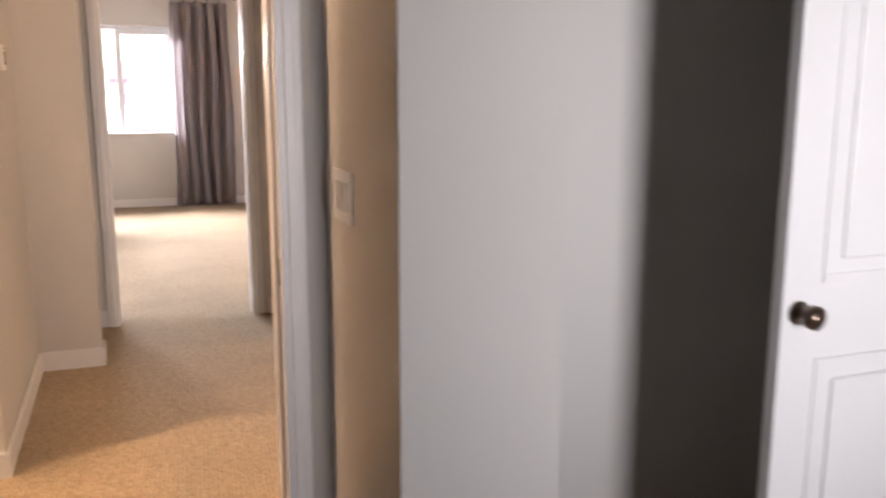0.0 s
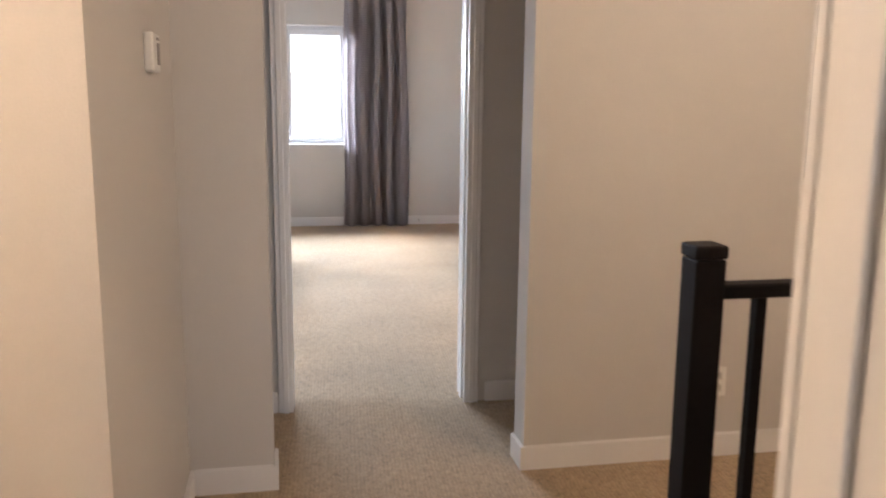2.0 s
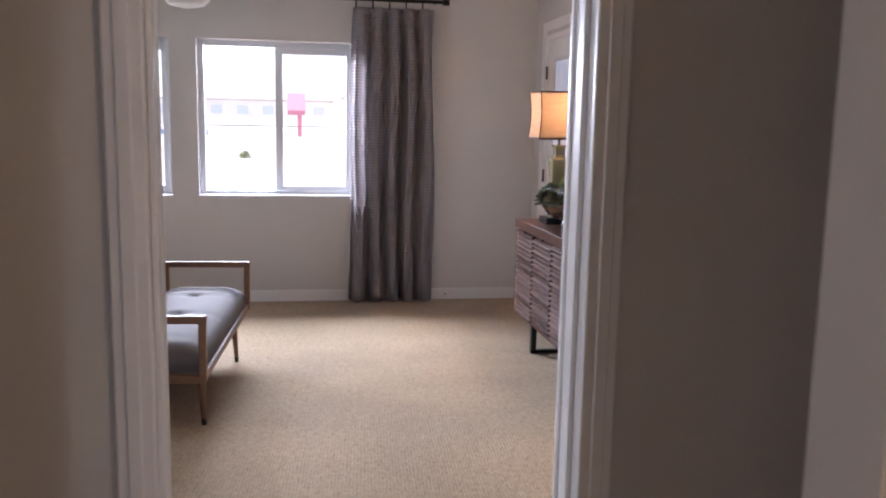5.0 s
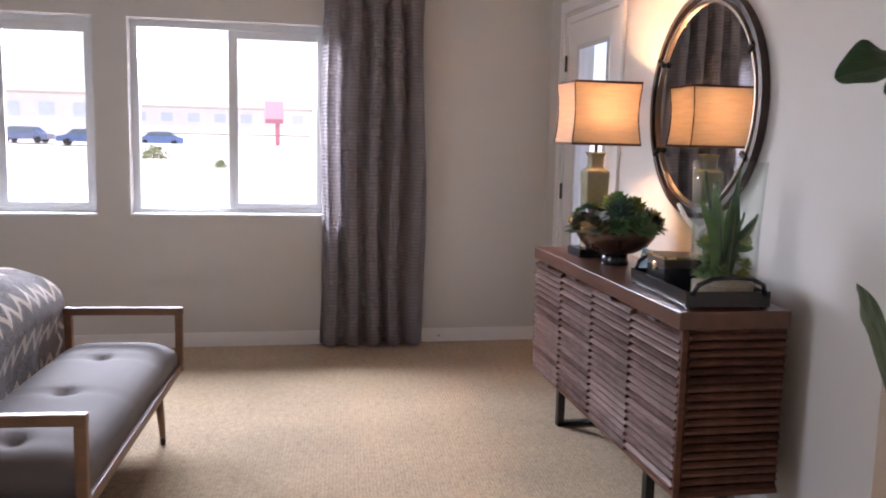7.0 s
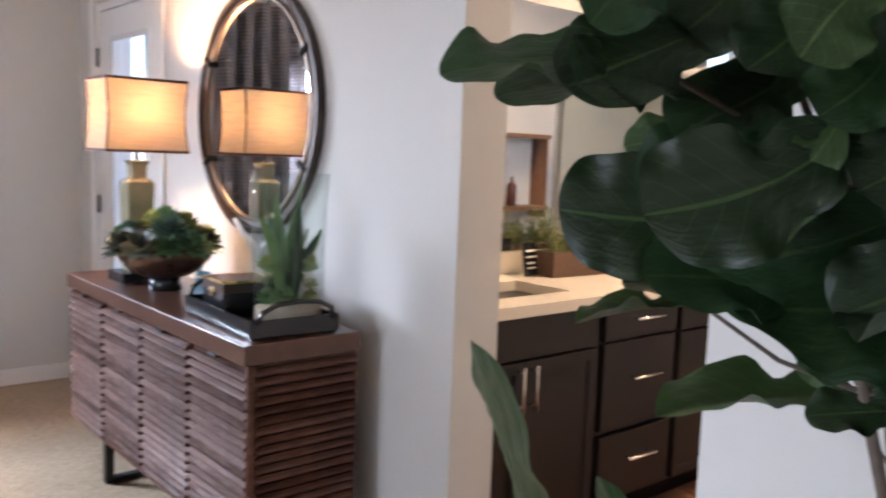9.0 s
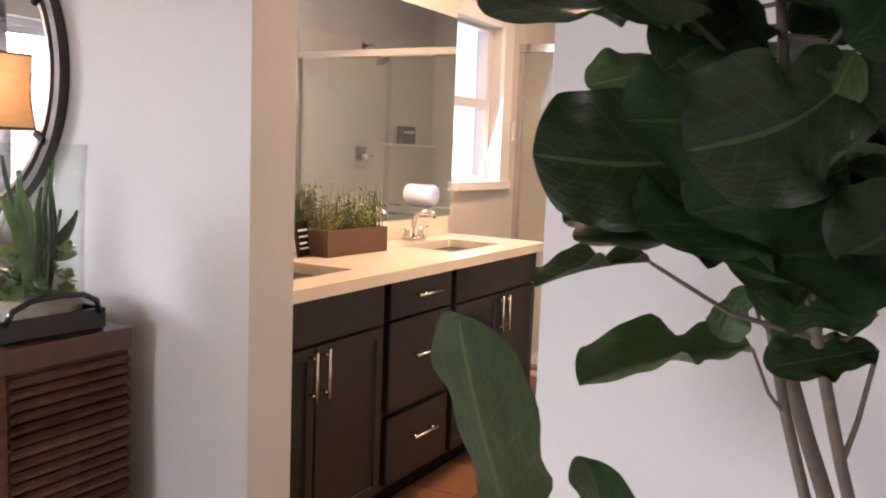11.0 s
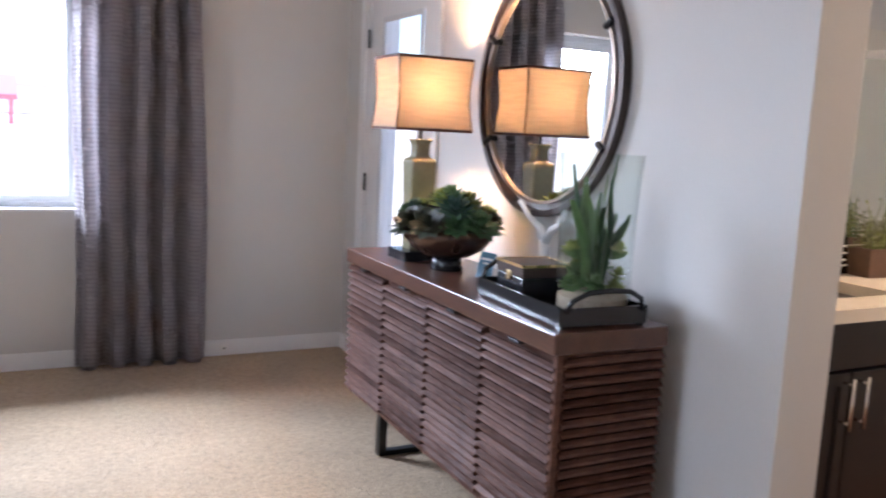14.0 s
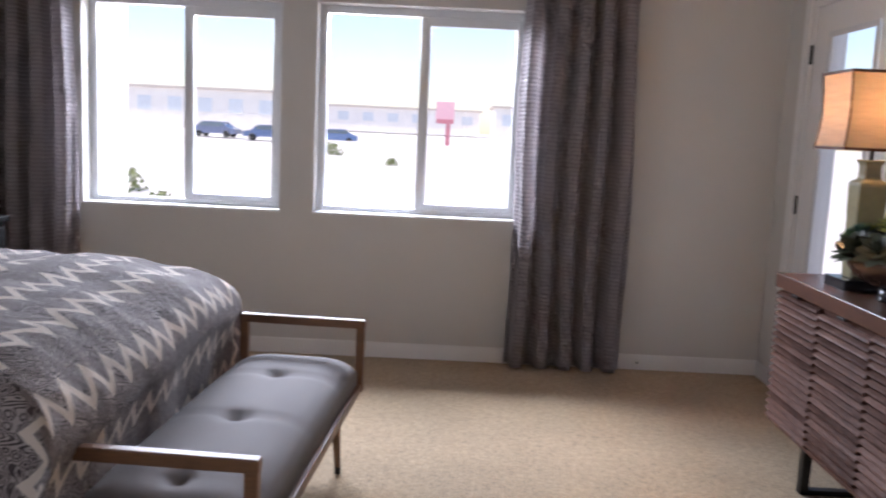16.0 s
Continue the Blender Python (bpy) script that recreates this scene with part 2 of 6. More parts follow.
def leaf_mat(name, colour, vein, uvs=True):
    m = bpy.data.materials.new(name)
    m.use_nodes = True
    nt = m.node_tree
    b = nt.nodes["Principled BSDF"]
    uv = nt.nodes.new("ShaderNodeUVMap")
    sp = nt.nodes.new("ShaderNodeSeparateXYZ")
    nt.links.new(uv.outputs[0], sp.inputs[0])

    def op(kind, a, c=0.0):
        n = nt.nodes.new("ShaderNodeMath")
        n.operation = kind
        for k, v in enumerate((a, c)):
            if isinstance(v, (int, float)):
                n.inputs[k].default_value = v
            else:
                nt.links.new(v, n.inputs[k])
        return n.outputs[0]
    across = op("ABSOLUTE", sp.outputs["X"])
    rib = op("LESS_THAN", across, 0.035)
    side = op("FRACT", op("MULTIPLY", op("SUBTRACT", sp.outputs["Y"], op("MULTIPLY", across, 0.28)), 8.0))
    sidev = op("LESS_THAN", side, 0.09)
    v = op("MAXIMUM", rib, op("MULTIPLY", sidev, 0.3))
    info = nt.nodes.new("ShaderNodeObjectInfo")
    no = nt.nodes.new("ShaderNodeTexNoise")
    no.inputs["Scale"].default_value, no.inputs["Detail"].default_value = 5, 4
    nt.links.new(uv.outputs[0], no.inputs["Vector"])
    hv = nt.nodes.new("ShaderNodeHueSaturation")
    hv.inputs["Color"].default_value = (*colour, 1)
    nt.links.new(op("ADD", op("MULTIPLY", info.outputs["Random"], 0.7), op("ADD", op("MULTIPLY", no.outputs["Fac"], 0.5), 0.4)), hv.inputs["Value"])
    nt.links.new(op("ADD", op("MULTIPLY", info.outputs["Random"], 0.04), 0.48), hv.inputs["Hue"])
    mx = nt.nodes.new("ShaderNodeMix")
    mx.data_type = "RGBA"
    nt.links.new(v, mx.inputs[0])
    nt.links.new(hv.outputs[0], mx.inputs[6])
    mx.inputs[7].default_value = (*vein, 1)
    nt.links.new(mx.outputs[2], b.inputs["Base Color"])
    b.inputs["Roughness"].default_value = 0.42
    bp = nt.nodes.new("ShaderNodeBump")
    bp.inputs["Strength"].default_value, bp.inputs["Distance"].default_value = 0.5, 0.006
    nt.links.new(op("SUBTRACT", no.outputs["Fac"], v), bp.inputs["Height"])
    nt.links.new(bp.outputs[0], b.inputs["Normal"])
    tl = nt.nodes.new("ShaderNodeBsdfTranslucent")
    nt.links.new(mx.outputs[2], tl.inputs[0])
    ms = nt.nodes.new("ShaderNodeMixShader")
    ms.inputs[0].default_value = 0.18
    nt.links.new(b.outputs[0], ms.inputs[1])
    nt.links.new(tl.outputs[0], ms.inputs[2])
    nt.links.new(ms.outputs[0], nt.nodes["Material Output"].inputs[0])
    return m


PAINT = mat("wall_paint", (0.59, 0.567, 0.535), 0.75, vary=0.03, scale=2.5, fine=170, bump=0.12, dist=0.004)
CEIL = mat("ceiling_paint", (0.74, 0.73, 0.70), 0.85, vary=0.02, scale=3, fine=120, bump=0.15, dist=0.004)
TRIM = mat("white_trim_paint", (0.78, 0.77, 0.76), 0.38, vary=0.02, scale=4, fine=60, bump=0.02, dist=0.002)
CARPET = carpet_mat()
VINYL = mat("white_vinyl", (0.66, 0.67, 0.69), 0.35, vary=0.015, scale=4, fine=80, bump=0.01)
PANE = glass("window_glass")
THINGLASS = glass("clear_glass", (0.95, 0.97, 0.96))
MIRROR = mirror_mat()
CURTAIN = curtain_mat()


def reclaimed_mat():
    """Old brown boards of uneven tone with a worn satin finish; each slat differs a little."""
    m = mat("dark_reclaimed_wood", (0.092, 0.039, 0.024), 0.58, vary=0.3, scale=3, fine=26, bump=0.2, dist=0.002, second=(0.042, 0.016, 0.010), stretch=(6, 1, 9))
    nt = m.node_tree
    b = nt.nodes["Principled BSDF"]
    geo = nt.nodes.new("ShaderNodeNewGeometry")
    info = nt.nodes.new("ShaderNodeObjectInfo")
    mp = nt.nodes.new("ShaderNodeMapping")
    mp.inputs["Scale"].default_value = (4, 4, 34)
    nt.links.new(geo.outputs["Position"], mp.inputs[0])
    no = nt.nodes.new("ShaderNodeTexNoise")
    no.inputs["Scale"].default_value, no.inputs["Detail"].default_value = 1.6, 6
    no.inputs["Roughness"].default_value = 0.7
    nt.links.new(mp.outputs[0], no.inputs["Vector"])
    sm = nt.nodes.new("ShaderNodeMath")
    sm.operation = "MULTIPLY_ADD"
    sm.inputs[1].default_value = 0.35
    nt.links.new(info.outputs["Random"], sm.inputs[0])
    nt.links.new(no.outputs["Fac"], sm.inputs[2])
    for sock, lo, hi in (("Coat Weight", 0.0, 0.4), ("Specular IOR Level", 0.05, 0.25)):
        mr = nt.nodes.new("ShaderNodeMapRange")
        mr.inputs["From Min"].default_value, mr.inputs["From Max"].default_value = 0.5, 0.95
        mr.inputs["To Min"].default_value, mr.inputs["To Max"].default_value = lo, hi
        nt.links.new(sm.outputs[0], mr.inputs["Value"])
        nt.links.new(mr.outputs[0], b.inputs[sock])
    b.inputs["Coat Roughness"].default_value = 0.2
    tone = nt.nodes.new("ShaderNodeMapRange")
    tone.inputs["From Min"].default_value, tone.inputs["From Max"].default_value = 0.35, 1.0
    tone.inputs["To Min"].default_value, tone.inputs["To Max"].default_value = 0.4, 1.6
    nt.links.new(sm.outputs[0], tone.inputs["Value"])
    mu = nt.nodes.new("ShaderNodeVectorMath")
    mu.operation = "SCALE"
    nt.links.new(b.inputs["Base Color"].links[0].from_socket, mu.inputs[0])
    nt.links.new(tone.outputs[0], mu.inputs["Scale"])
    nt.links.new(mu.outputs[0], b.inputs["Base Color"])
    return m


WOOD = reclaimed_mat()
WOODTOP = mat("polished_walnut_top", (0.095, 0.04, 0.023), 0.3, vary=0.3, scale=3, fine=18, bump=0.1, dist=0.002, second=(0.06, 0.028, 0.02), stretch=(9, 1, 6), clear=0.15)
WALNUT = mat("warm_walnut", (0.17, 0.083, 0.04), 0.45, vary=0.3, scale=3, fine=25, bump=0.08, dist=0.002, second=(0.12, 0.06, 0.03), stretch=(1, 7, 7))
STEEL = mat("dark_bronze_metal", (0.03, 0.028, 0.027), 0.35, 0.8, vary=0.2, scale=8, fine=90, bump=0.03, dist=0.001)
BRONZE = mat("aged_bronze_frame", (0.05, 0.032, 0.025), 0.45, 0.4, vary=0.3, scale=10, fine=60, bump=0.05, dist=0.001)
GOLD = mat("brass", (0.75, 0.55, 0.28), 0.28, 1.0, vary=0.1, scale=10, fine=90, bump=0.0)
CHROME = mat("brushed_nickel", (0.72, 0.70, 0.67), 0.22, 1.0, vary=0.05, scale=10, fine=140, bump=0.02, dist=0.001)
BLACK = mat("black_lacquer", (0.012, 0.012, 0.014), 0.25, vary=0.2, scale=6, fine=80, bump=0.02, dist=0.001)
BLACKWOOD = mat("black_painted_wood", (0.005, 0.004, 0.004), 0.6, vary=0.3, scale=5, fine=60, bump=0.06, dist=0.002, spec=0.1)
ESPRESSO = mat("espresso_cabinet_paint", (0.0105, 0.007, 0.0065), 0.45, vary=0.2, scale=4, fine=50, bump=0.05, dist=0.001, stretch=(1, 1, 6))
QUARTZ = mat("cream_quartz", (0.76, 0.69, 0.58), 0.22, vary=0.04, scale=9, fine=220, bump=0.0)
CERAMIC = mat("white_ceramic", (0.82, 0.8, 0.76), 0.35, vary=0.02, scale=5, fine=50, bump=0.0)
TILE = mat("terracotta_tile", (0.20, 0.095, 0.052), 0.35, vary=0.22, scale=4, fine=40, bump=0.1, dist=0.002)
GROUT = mat("grout", (0.2, 0.14, 0.1), 0.9, vary=0.1, scale=5, fine=100, bump=0.1, dist=0.002)
FABRIC = mat("grey_upholstery", (0.125, 0.108, 0.106), 0.78, vary=0.12, scale=5, fine=500, bump=0.3, dist=0.002, sheen=0.12, spec=0.25)
WHITECLOTH = mat("white_towel", (0.8, 0.79, 0.77), 0.95, vary=0.04, scale=6, fine=400, bump=0.5, dist=0.004)
PLASTIC = mat("white_plastic", (0.78, 0.77, 0.74), 0.35, vary=0.02, scale=4, fine=60, bump=0.0)
FIGLEAF = leaf_mat("fig_leaf", (0.017, 0.040, 0.012), (0.05, 0.085, 0.025))
YOUNGLEAF = leaf_mat("young_leaf", (0.045, 0.085, 0.024), (0.11, 0.16, 0.055))
BARK = mat("fig_bark", (0.11, 0.08, 0.06), 0.8, vary=0.3, scale=12, fine=70, bump=0.5, dist=0.006)
GREENA = mat("succulent_green", (0.07, 0.15, 0.06), 0.5, vary=0.35, scale=14, fine=60, bump=0.05)
GREENB = mat("succulent_blue_green", (0.06, 0.12, 0.10), 0.5, vary=0.35, scale=14, fine=60, bump=0.05)
GREENC = mat("succulent_yellow_green", (0.26, 0.30, 0.09), 0.5, vary=0.35, scale=14, fine=60, bump=0.05)
GREENF = mat("fresh_green", (0.16, 0.25, 0.10), 0.5, vary=0.35, scale=14, fine=60, bump=0.05)
GREENO = mat("olive_green", (0.14, 0.15, 0.055), 0.6, vary=0.35, scale=14, fine=60, bump=0.05)
GREEND = mat("succulent_dark", (0.05, 0.06, 0.035), 0.5, vary=0.4, scale=14, fine=60, bump=0.05)
GLAZE = mat("pale_celadon_glaze", (0.22, 0.20, 0.125), 0.25, vary=0.12, scale=9, fine=40, bump=0.02)
BOWLMETAL = mat("bronze_bowl_metal", (0.13, 0.085, 0.065), 0.28, 0.85, vary=0.2, scale=6, fine=40, bump=0.05, dist=0.002)
SOIL = mat("dark_soil", (0.03, 0.022, 0.016), 0.95, vary=0.4, scale=30, fine=120, bump=0.8, dist=0.01)
SAND = mat("pale_gravel", (0.42, 0.33, 0.25), 0.9, vary=0.3, scale=60, fine=150, bump=0.8, dist=0.006)
PLASTERWHITE = mat("white_resin", (0.8, 0.79, 0.77), 0.5, vary=0.05, scale=9, fine=60, bump=0.1, dist=0.003)
STONEBOX = mat("brown_planter_wood", (0.10, 0.055, 0.035), 0.6, vary=0.25, scale=6, fine=40, bump=0.2, dist=0.002, stretch=(1, 5, 5))
SHOWERWALL = mat("shower_surround", (0.7, 0.66, 0.58), 0.25, vary=0.05, scale=4, fine=60, bump=0.02)
PAPER = mat("white_paper", (0.8, 0.79, 0.76), 0.7, vary=0.02, bump=0.0)

# ---- building helpers ----


def box(bm, x0, x1, y0, y1, z0, z1, bevel=0.0):
    r = bmesh.ops.create_cube(bm, size=1.0, matrix=Matrix.Translation(((x0 + x1) / 2, (y0 + y1) / 2, (z0 + z1) / 2)) @ Matrix.Diagonal((x1 - x0, y1 - y0, z1 - z0, 1)))
    if bevel:
        es = list({e for v in r["verts"] for e in v.link_edges})
        bmesh.ops.bevel(bm, geom=es, offset=bevel, segments=2, profile=0.5, affect="EDGES")
    return r["verts"]


def boxes(*rows, bevel=0.0):
    bm = bmesh.new()
    for row in rows:
        box(bm, *row, bevel=bevel)
    return bm


def lathe(rows, steps=32):
    """A turned body from (radius, height) rows."""
    bm = bmesh.new()
    rings = [[bm.verts.new((r * math.cos(2 * math.pi * k / steps), r * math.sin(2 * math.pi * k / steps), z)) for k in range(steps)] for r, z in rows]
    for a, b in zip(rings, rings[1:]):
        for k in range(steps):
            bm.faces.new((a[k], a[(k + 1) % steps], b[(k + 1) % steps], b[k]))
    bm.faces.new(reversed(rings[0]))
    bm.faces.new(rings[-1])
    return bm


def tube(points, radius, sides=8, taper=1.0, bm=None):
    """A round bar through points."""
    bm = bm or bmesh.new()
    pts = [Vector(p) for p in points]
    rings = []
    for k, p in enumerate(pts):
        d = (pts[min(k + 1, len(pts) - 1)] - pts[max(k - 1, 0)]).normalized()
        q = d.to_track_quat("Z", "Y").to_matrix()
        r = radius * (1 + (taper - 1) * k / max(1, len(pts) - 1))
        rings.append([bm.verts.new(p + q @ Vector((r * math.cos(2 * math.pi * s / sides), r * math.sin(2 * math.pi * s / sides), 0))) for s in range(sides)])
    for a, b in zip(rings, rings[1:]):
        for s in range(sides):
            bm.faces.new((a[s], a[(s + 1) % sides], b[(s + 1) % sides], b[s]))
    bm.faces.new(reversed(rings[0]))
    bm.faces.new(rings[-1])
    return bm


def ring(radius, thick, depth, steps=64):
    """A flat ring in the y-z plane, its face towards -x."""
    bm = bmesh.new()
    rows = []
    for k in range(steps):
        a = 2 * math.pi * k / steps
        rows.append([bm.verts.new((x, r * math.cos(a), r * math.sin(a))) for r, x in ((radius - thick / 2, 0), (radius - thick / 2, -depth), (radius + thick / 2, -depth), (radius + thick / 2, 0))])
    for k in range(steps):
        a, b = rows[k], rows[(k + 1) % steps]
        for s in range(4):
            bm.faces.new((a[s], a[(s + 1) % 4], b[(s + 1) % 4], b[s]))
    return bm


def mesh(name, bm, material, smooth=False):
    bmesh.ops.recalc_face_normals(bm, faces=bm.faces)
    me = bpy.data.meshes.new(name)
    bm.to_mesh(me)
    bm.free()
    me.materials.append(material)
    if smooth:
        for p in me.polygons:
            p.use_smooth = True
    return me


def thing(name, label, category, at=(0, 0, 0), turn=0, group="", kind=""):
    ob = new(name)
    ob.matrix_world = pose(*at, 0, 0, turn)
    return tagged(ob, label, category, group, kind)


def part(name, bm, material, parent, label="", smooth=False, at=None):
    ob = new(name, bm if isinstance(bm, bpy.types.Mesh) else mesh(name, bm, material, smooth))
    ob.parent = parent
    if at is not None:
        ob.matrix_basis = at
    return tagged(ob, label)


def single(name, bm, material, label, category, kind="", smooth=False, at=None, group=""):
    ob = new(name, mesh(name, bm, material, smooth))
    if at is not None:
        ob.matrix_world = at
    return tagged(ob, label, category, group, kind)

# ---- the large structure ----
H = 2.74
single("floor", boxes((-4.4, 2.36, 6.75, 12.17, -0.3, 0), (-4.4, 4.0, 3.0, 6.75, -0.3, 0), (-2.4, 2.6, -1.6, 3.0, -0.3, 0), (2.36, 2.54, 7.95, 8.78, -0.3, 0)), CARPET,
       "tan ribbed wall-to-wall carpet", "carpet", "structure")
single("ceiling", boxes((-4.6, 2.36, 6.75, 12.2, H, H + 0.2), (-4.6, 4.2, 3.0, 6.75, H, H + 0.2), (-2.6, 2.8, -1.8, 3.0, H, H + 0.2), (2.36, 7.6, 6.75, 9.7, H, H + 0.2)), CEIL,
       "white painted ceiling", "ceiling", "structure")


def wall_x(name, y0, y1, x0, x1, holes=(), label="beige painted wall"):
    """A wall along x with holes (x0, x1, z0, z1)."""
    bm = bmesh.new()
    x = x0
    for a, b, c, d in sorted(holes):
        box(bm, x, a, y0, y1, 0, H)
        if c > 0:
            box(bm, a, b, y0, y1, 0, c)
        if d < H:
            box(bm, a, b, y0, y1, d, H)
        x = b
    box(bm, x, x1, y0, y1, 0, H)
    return single(name, bm, PAINT, label, "wall", "structure")


def wall_y(name, x0, x1, y0, y1, holes=(), label="beige painted wall", paint=None):
    bm = bmesh.new()
    y = y0
    for a, b, c, d in sorted(holes):
        box(bm, x0, x1, y, a, 0, H)
        if c > 0:
            box(bm, x0, x1, a, b, 0, c)
        if d < H:
            box(bm, x0, x1, a, b, d, H)
        y = b
    box(bm, x0, x1, y, y1, 0, H)
    return single(name, bm, paint or PAINT, label, "wall", "structure")


W0, W1, WZ = (-1.745, -0.573), (-0.37, 0.87), (0.87, 2.09)
wall_x("wall_north", 12.17, 12.37, -4.6, 2.54, [(*W0, *WZ), (*W1, *WZ)], "pale grey-beige bedroom wall with two windows")
wall_y("wall_east", 2.36, 2.54, 8.78, 12.17, [(10.96, 11.87, 0, 2.17)], "off-white bedroom wall beside the bathroom opening")
wall_y("wall_east_south", 2.36, 2.54, 6.75, 7.95, (), "off-white bedroom wall behind the fig tree")
wall_x("wall_south", 6.75, 6.87, -4.6, 2.36, [(0.176, 0.99, 0, 2.08)], "beige wall between bedroom and hall")
wall_y("wall_west", -4.6, -4.4, 3.0, 12.17, [(7.25, 8.65, 0.85, 2.1)])
wall_x("wall_hall_stub", 6.02, 6.15, 1.035, 4.0, (), "beige hall wall with white baseboard")
wall_x("wall_hall_stub_west", 6.01, 6.15, -0.29, 0.125, (), "beige hall wall end beside the bedroom door")
wall_y("wall_hall_west", -0.29, -0.16, 4.93, 6.01, (), "beige hall wall with a thermostat")
wall_x("wall_loft", 4.8, 4.93, -4.4, -0.16, (), "beige wall facing the landing")
wall_y("wall_hall_east", 4.0, 4.2, 3.0, 6.75)
wall_x("wall_entry", 3.74, 3.87, -4.4, 4.0, [(-0.105, 0.672, 0, 2.06)], "beige wall with the first room's doorway")
wall_y("wall_switch", 0.767, 0.88, 3.25, 3.74, (), "beige wall with a light switch")
wall_x("wall_closet_front", 3.13, 3.25, 0.767, 2.6, [(1.11, 2.3, 0, 2.06)], "off-white wall around the closet opening")
wall_y("wall_first_west", -2.6, -2.4, -1.8, 3.74)
wall_y("wall_first_east", 2.6, 2.8, -1.8, 3.74)
wall_x("wall_first_south", -1.8, -1.6, -2.6, 2.8, [(1.0, 2.5, 0.85, 2.1)])
wall_x("wall_bath_north", 9.44, 9.6, 2.54, 7.35, [(4.63, 5.16, 1.2, 2.08)], "warm cream bathroom wall with a window")
wall_x("wall_bath_south", 7.53, 7.69, 2.54, 7.35, (), "cream shower wall")
wall_y("wall_bath_east", 7.35, 7.5, 7.53, 9.6)
wall_y("wall_bath_return", 2.54, 2.6, 7.69, 7.95)


def baseboard(x0, x1, y0, y1):
    bm = boxes((x0, x1, y0, y1, 0, 0.094))
    es = [e for e in bm.edges if all(v.co.z > 0.09 for v in e.verts)]
    bmesh.ops.bevel(bm, geom=es, offset=0.005, segments=2, affect="EDGES")
    return single("baseboard", bm, TRIM, "white painted baseboard along the carpet", "baseboard", "structure")


T = 0.014
baseboard(-4.4, 2.36, 12.17 - T, 12.17)
baseboard(2.36 - T, 2.36, 8.78, 10.89)
baseboard(2.36 - T, 2.36, 11.94, 12.156)
baseboard(2.36 - T, 2.36, 6.884, 7.95)
baseboard(1.06, 2.346, 6.87, 6.87 + T)
baseboard(-4.4, 0.134, 6.87, 6.87 + T)
baseboard(1.062, 4.0, 6.75 - T, 6.75)
baseboard(-0.29, 0.134, 6.75 - T, 6.75)
baseboard(1.035, 4.0, 6.02 - T, 6.02)
baseboard(1.035 - T, 1.035, 6.006, 6.15)
baseboard(-0.146, 0.125, 6.01 - T, 6.01)
baseboard(0.125, 0.125 + T, 5.996, 6.15)
baseboard(-0.16, -0.16 + T, 4.786, 6.01)
baseboard(-4.4, -0.16, 4.8 - T, 4.8)
baseboard(0.767 - T, 0.767, 3.13, 3.66)
baseboard(0.753, 1.05, 3.13 - T, 3.13)
baseboard(0.75, 4.0, 3.87, 3.87 + T)


def casing(name, x0, x1, z1, y0, side, label):
    """Moulded casing on a wall face along x; side -1 faces -y."""
    ob = thing(name, label, "door trim", kind="structure")
    for a, b, c, d in ((x0 - 0.065, x0, 0, z1), (x1, x1 + 0.065, 0, z1), (x0 - 0.065, x1 + 0.065, z1, z1 + 0.065)):
        y = (y0 - 0.018, y0) if side < 0 else (y0, y0 + 0.018)
        part("casing_board", boxes((a, b, *y, c, d), bevel=0.004), TRIM, ob)
        i = 0.02
        if d - c > 0.2:
            yy = (y0 - 0.026, y0 - 0.018) if side < 0 else (y0 + 0.018, y0 + 0.026)
            part("casing_bead", boxes((a + i, a + i + 0.025, *yy, c, d), bevel=0.003), TRIM, ob)
    return ob


def lining(name, x0, x1, z1, y0, y1, label, stop=0.5):
    """The boards that line a doorway, with a stop bead."""
    ob = thing(name, label, "door frame", kind="structure")
    part("jamb_board", boxes((x0 - 0.02, x0, y0, y1, 0, z1)), TRIM, ob)
    part("jamb_board", boxes((x1, x1 + 0.02, y0, y1, 0, z1)), TRIM, ob)
    part("head_board", boxes((x0 - 0.02, x1 + 0.02, y0, y1, z1, z1 + 0.02)), TRIM, ob)
    ym = y0 + (y1 - y0) * stop
    part("door_stop", boxes((x0, x0 + 0.011, ym - 0.018, ym + 0.018, 0, z1), bevel=0.002), TRIM, ob)
    part("door_stop", boxes((x1 - 0.011, x1, ym - 0.018, ym + 0.018, 0, z1), bevel=0.002), TRIM, ob)
    return ob


lining("door_frame_bedroom", 0.196, 0.97, 2.06, 6.745, 6.875, "white painted bedroom door frame")
casing("trim_bedroom_hall", 0.202, 0.963, 2.055, 6.748, -1, "white moulded casing round the bedroom doorway")
casing("trim_bedroom_inside", 0.202, 0.963, 2.055, 6.872, 1, "white moulded casing round the bedroom doorway")
fd = lining("door_frame_entry", -0.085, 0.652, 2.04, 3.735, 3.875, "white painted frame of the first doorway")
casing("trim_entry_room", -0.08, 0.647, 2.035, 3.738, -1, "white moulded casing round the first doorway")
casing("trim_entry_hall", -0.08, 0.647, 2.035, 3.872, 1, "white moulded casing round the first doorway")
part("strike_plate", boxes((0.6485, 0.652, 3.765, 3.81, 0.85, 0.92), bevel=0.001), CHROME, fd, "satin nickel strike plate")
part("hinge_leaf", boxes((-0.085, -0.081, 3.765, 3.80, 0.86, 0.96), bevel=0.001), STEEL, fd, "dark hinge leaf")


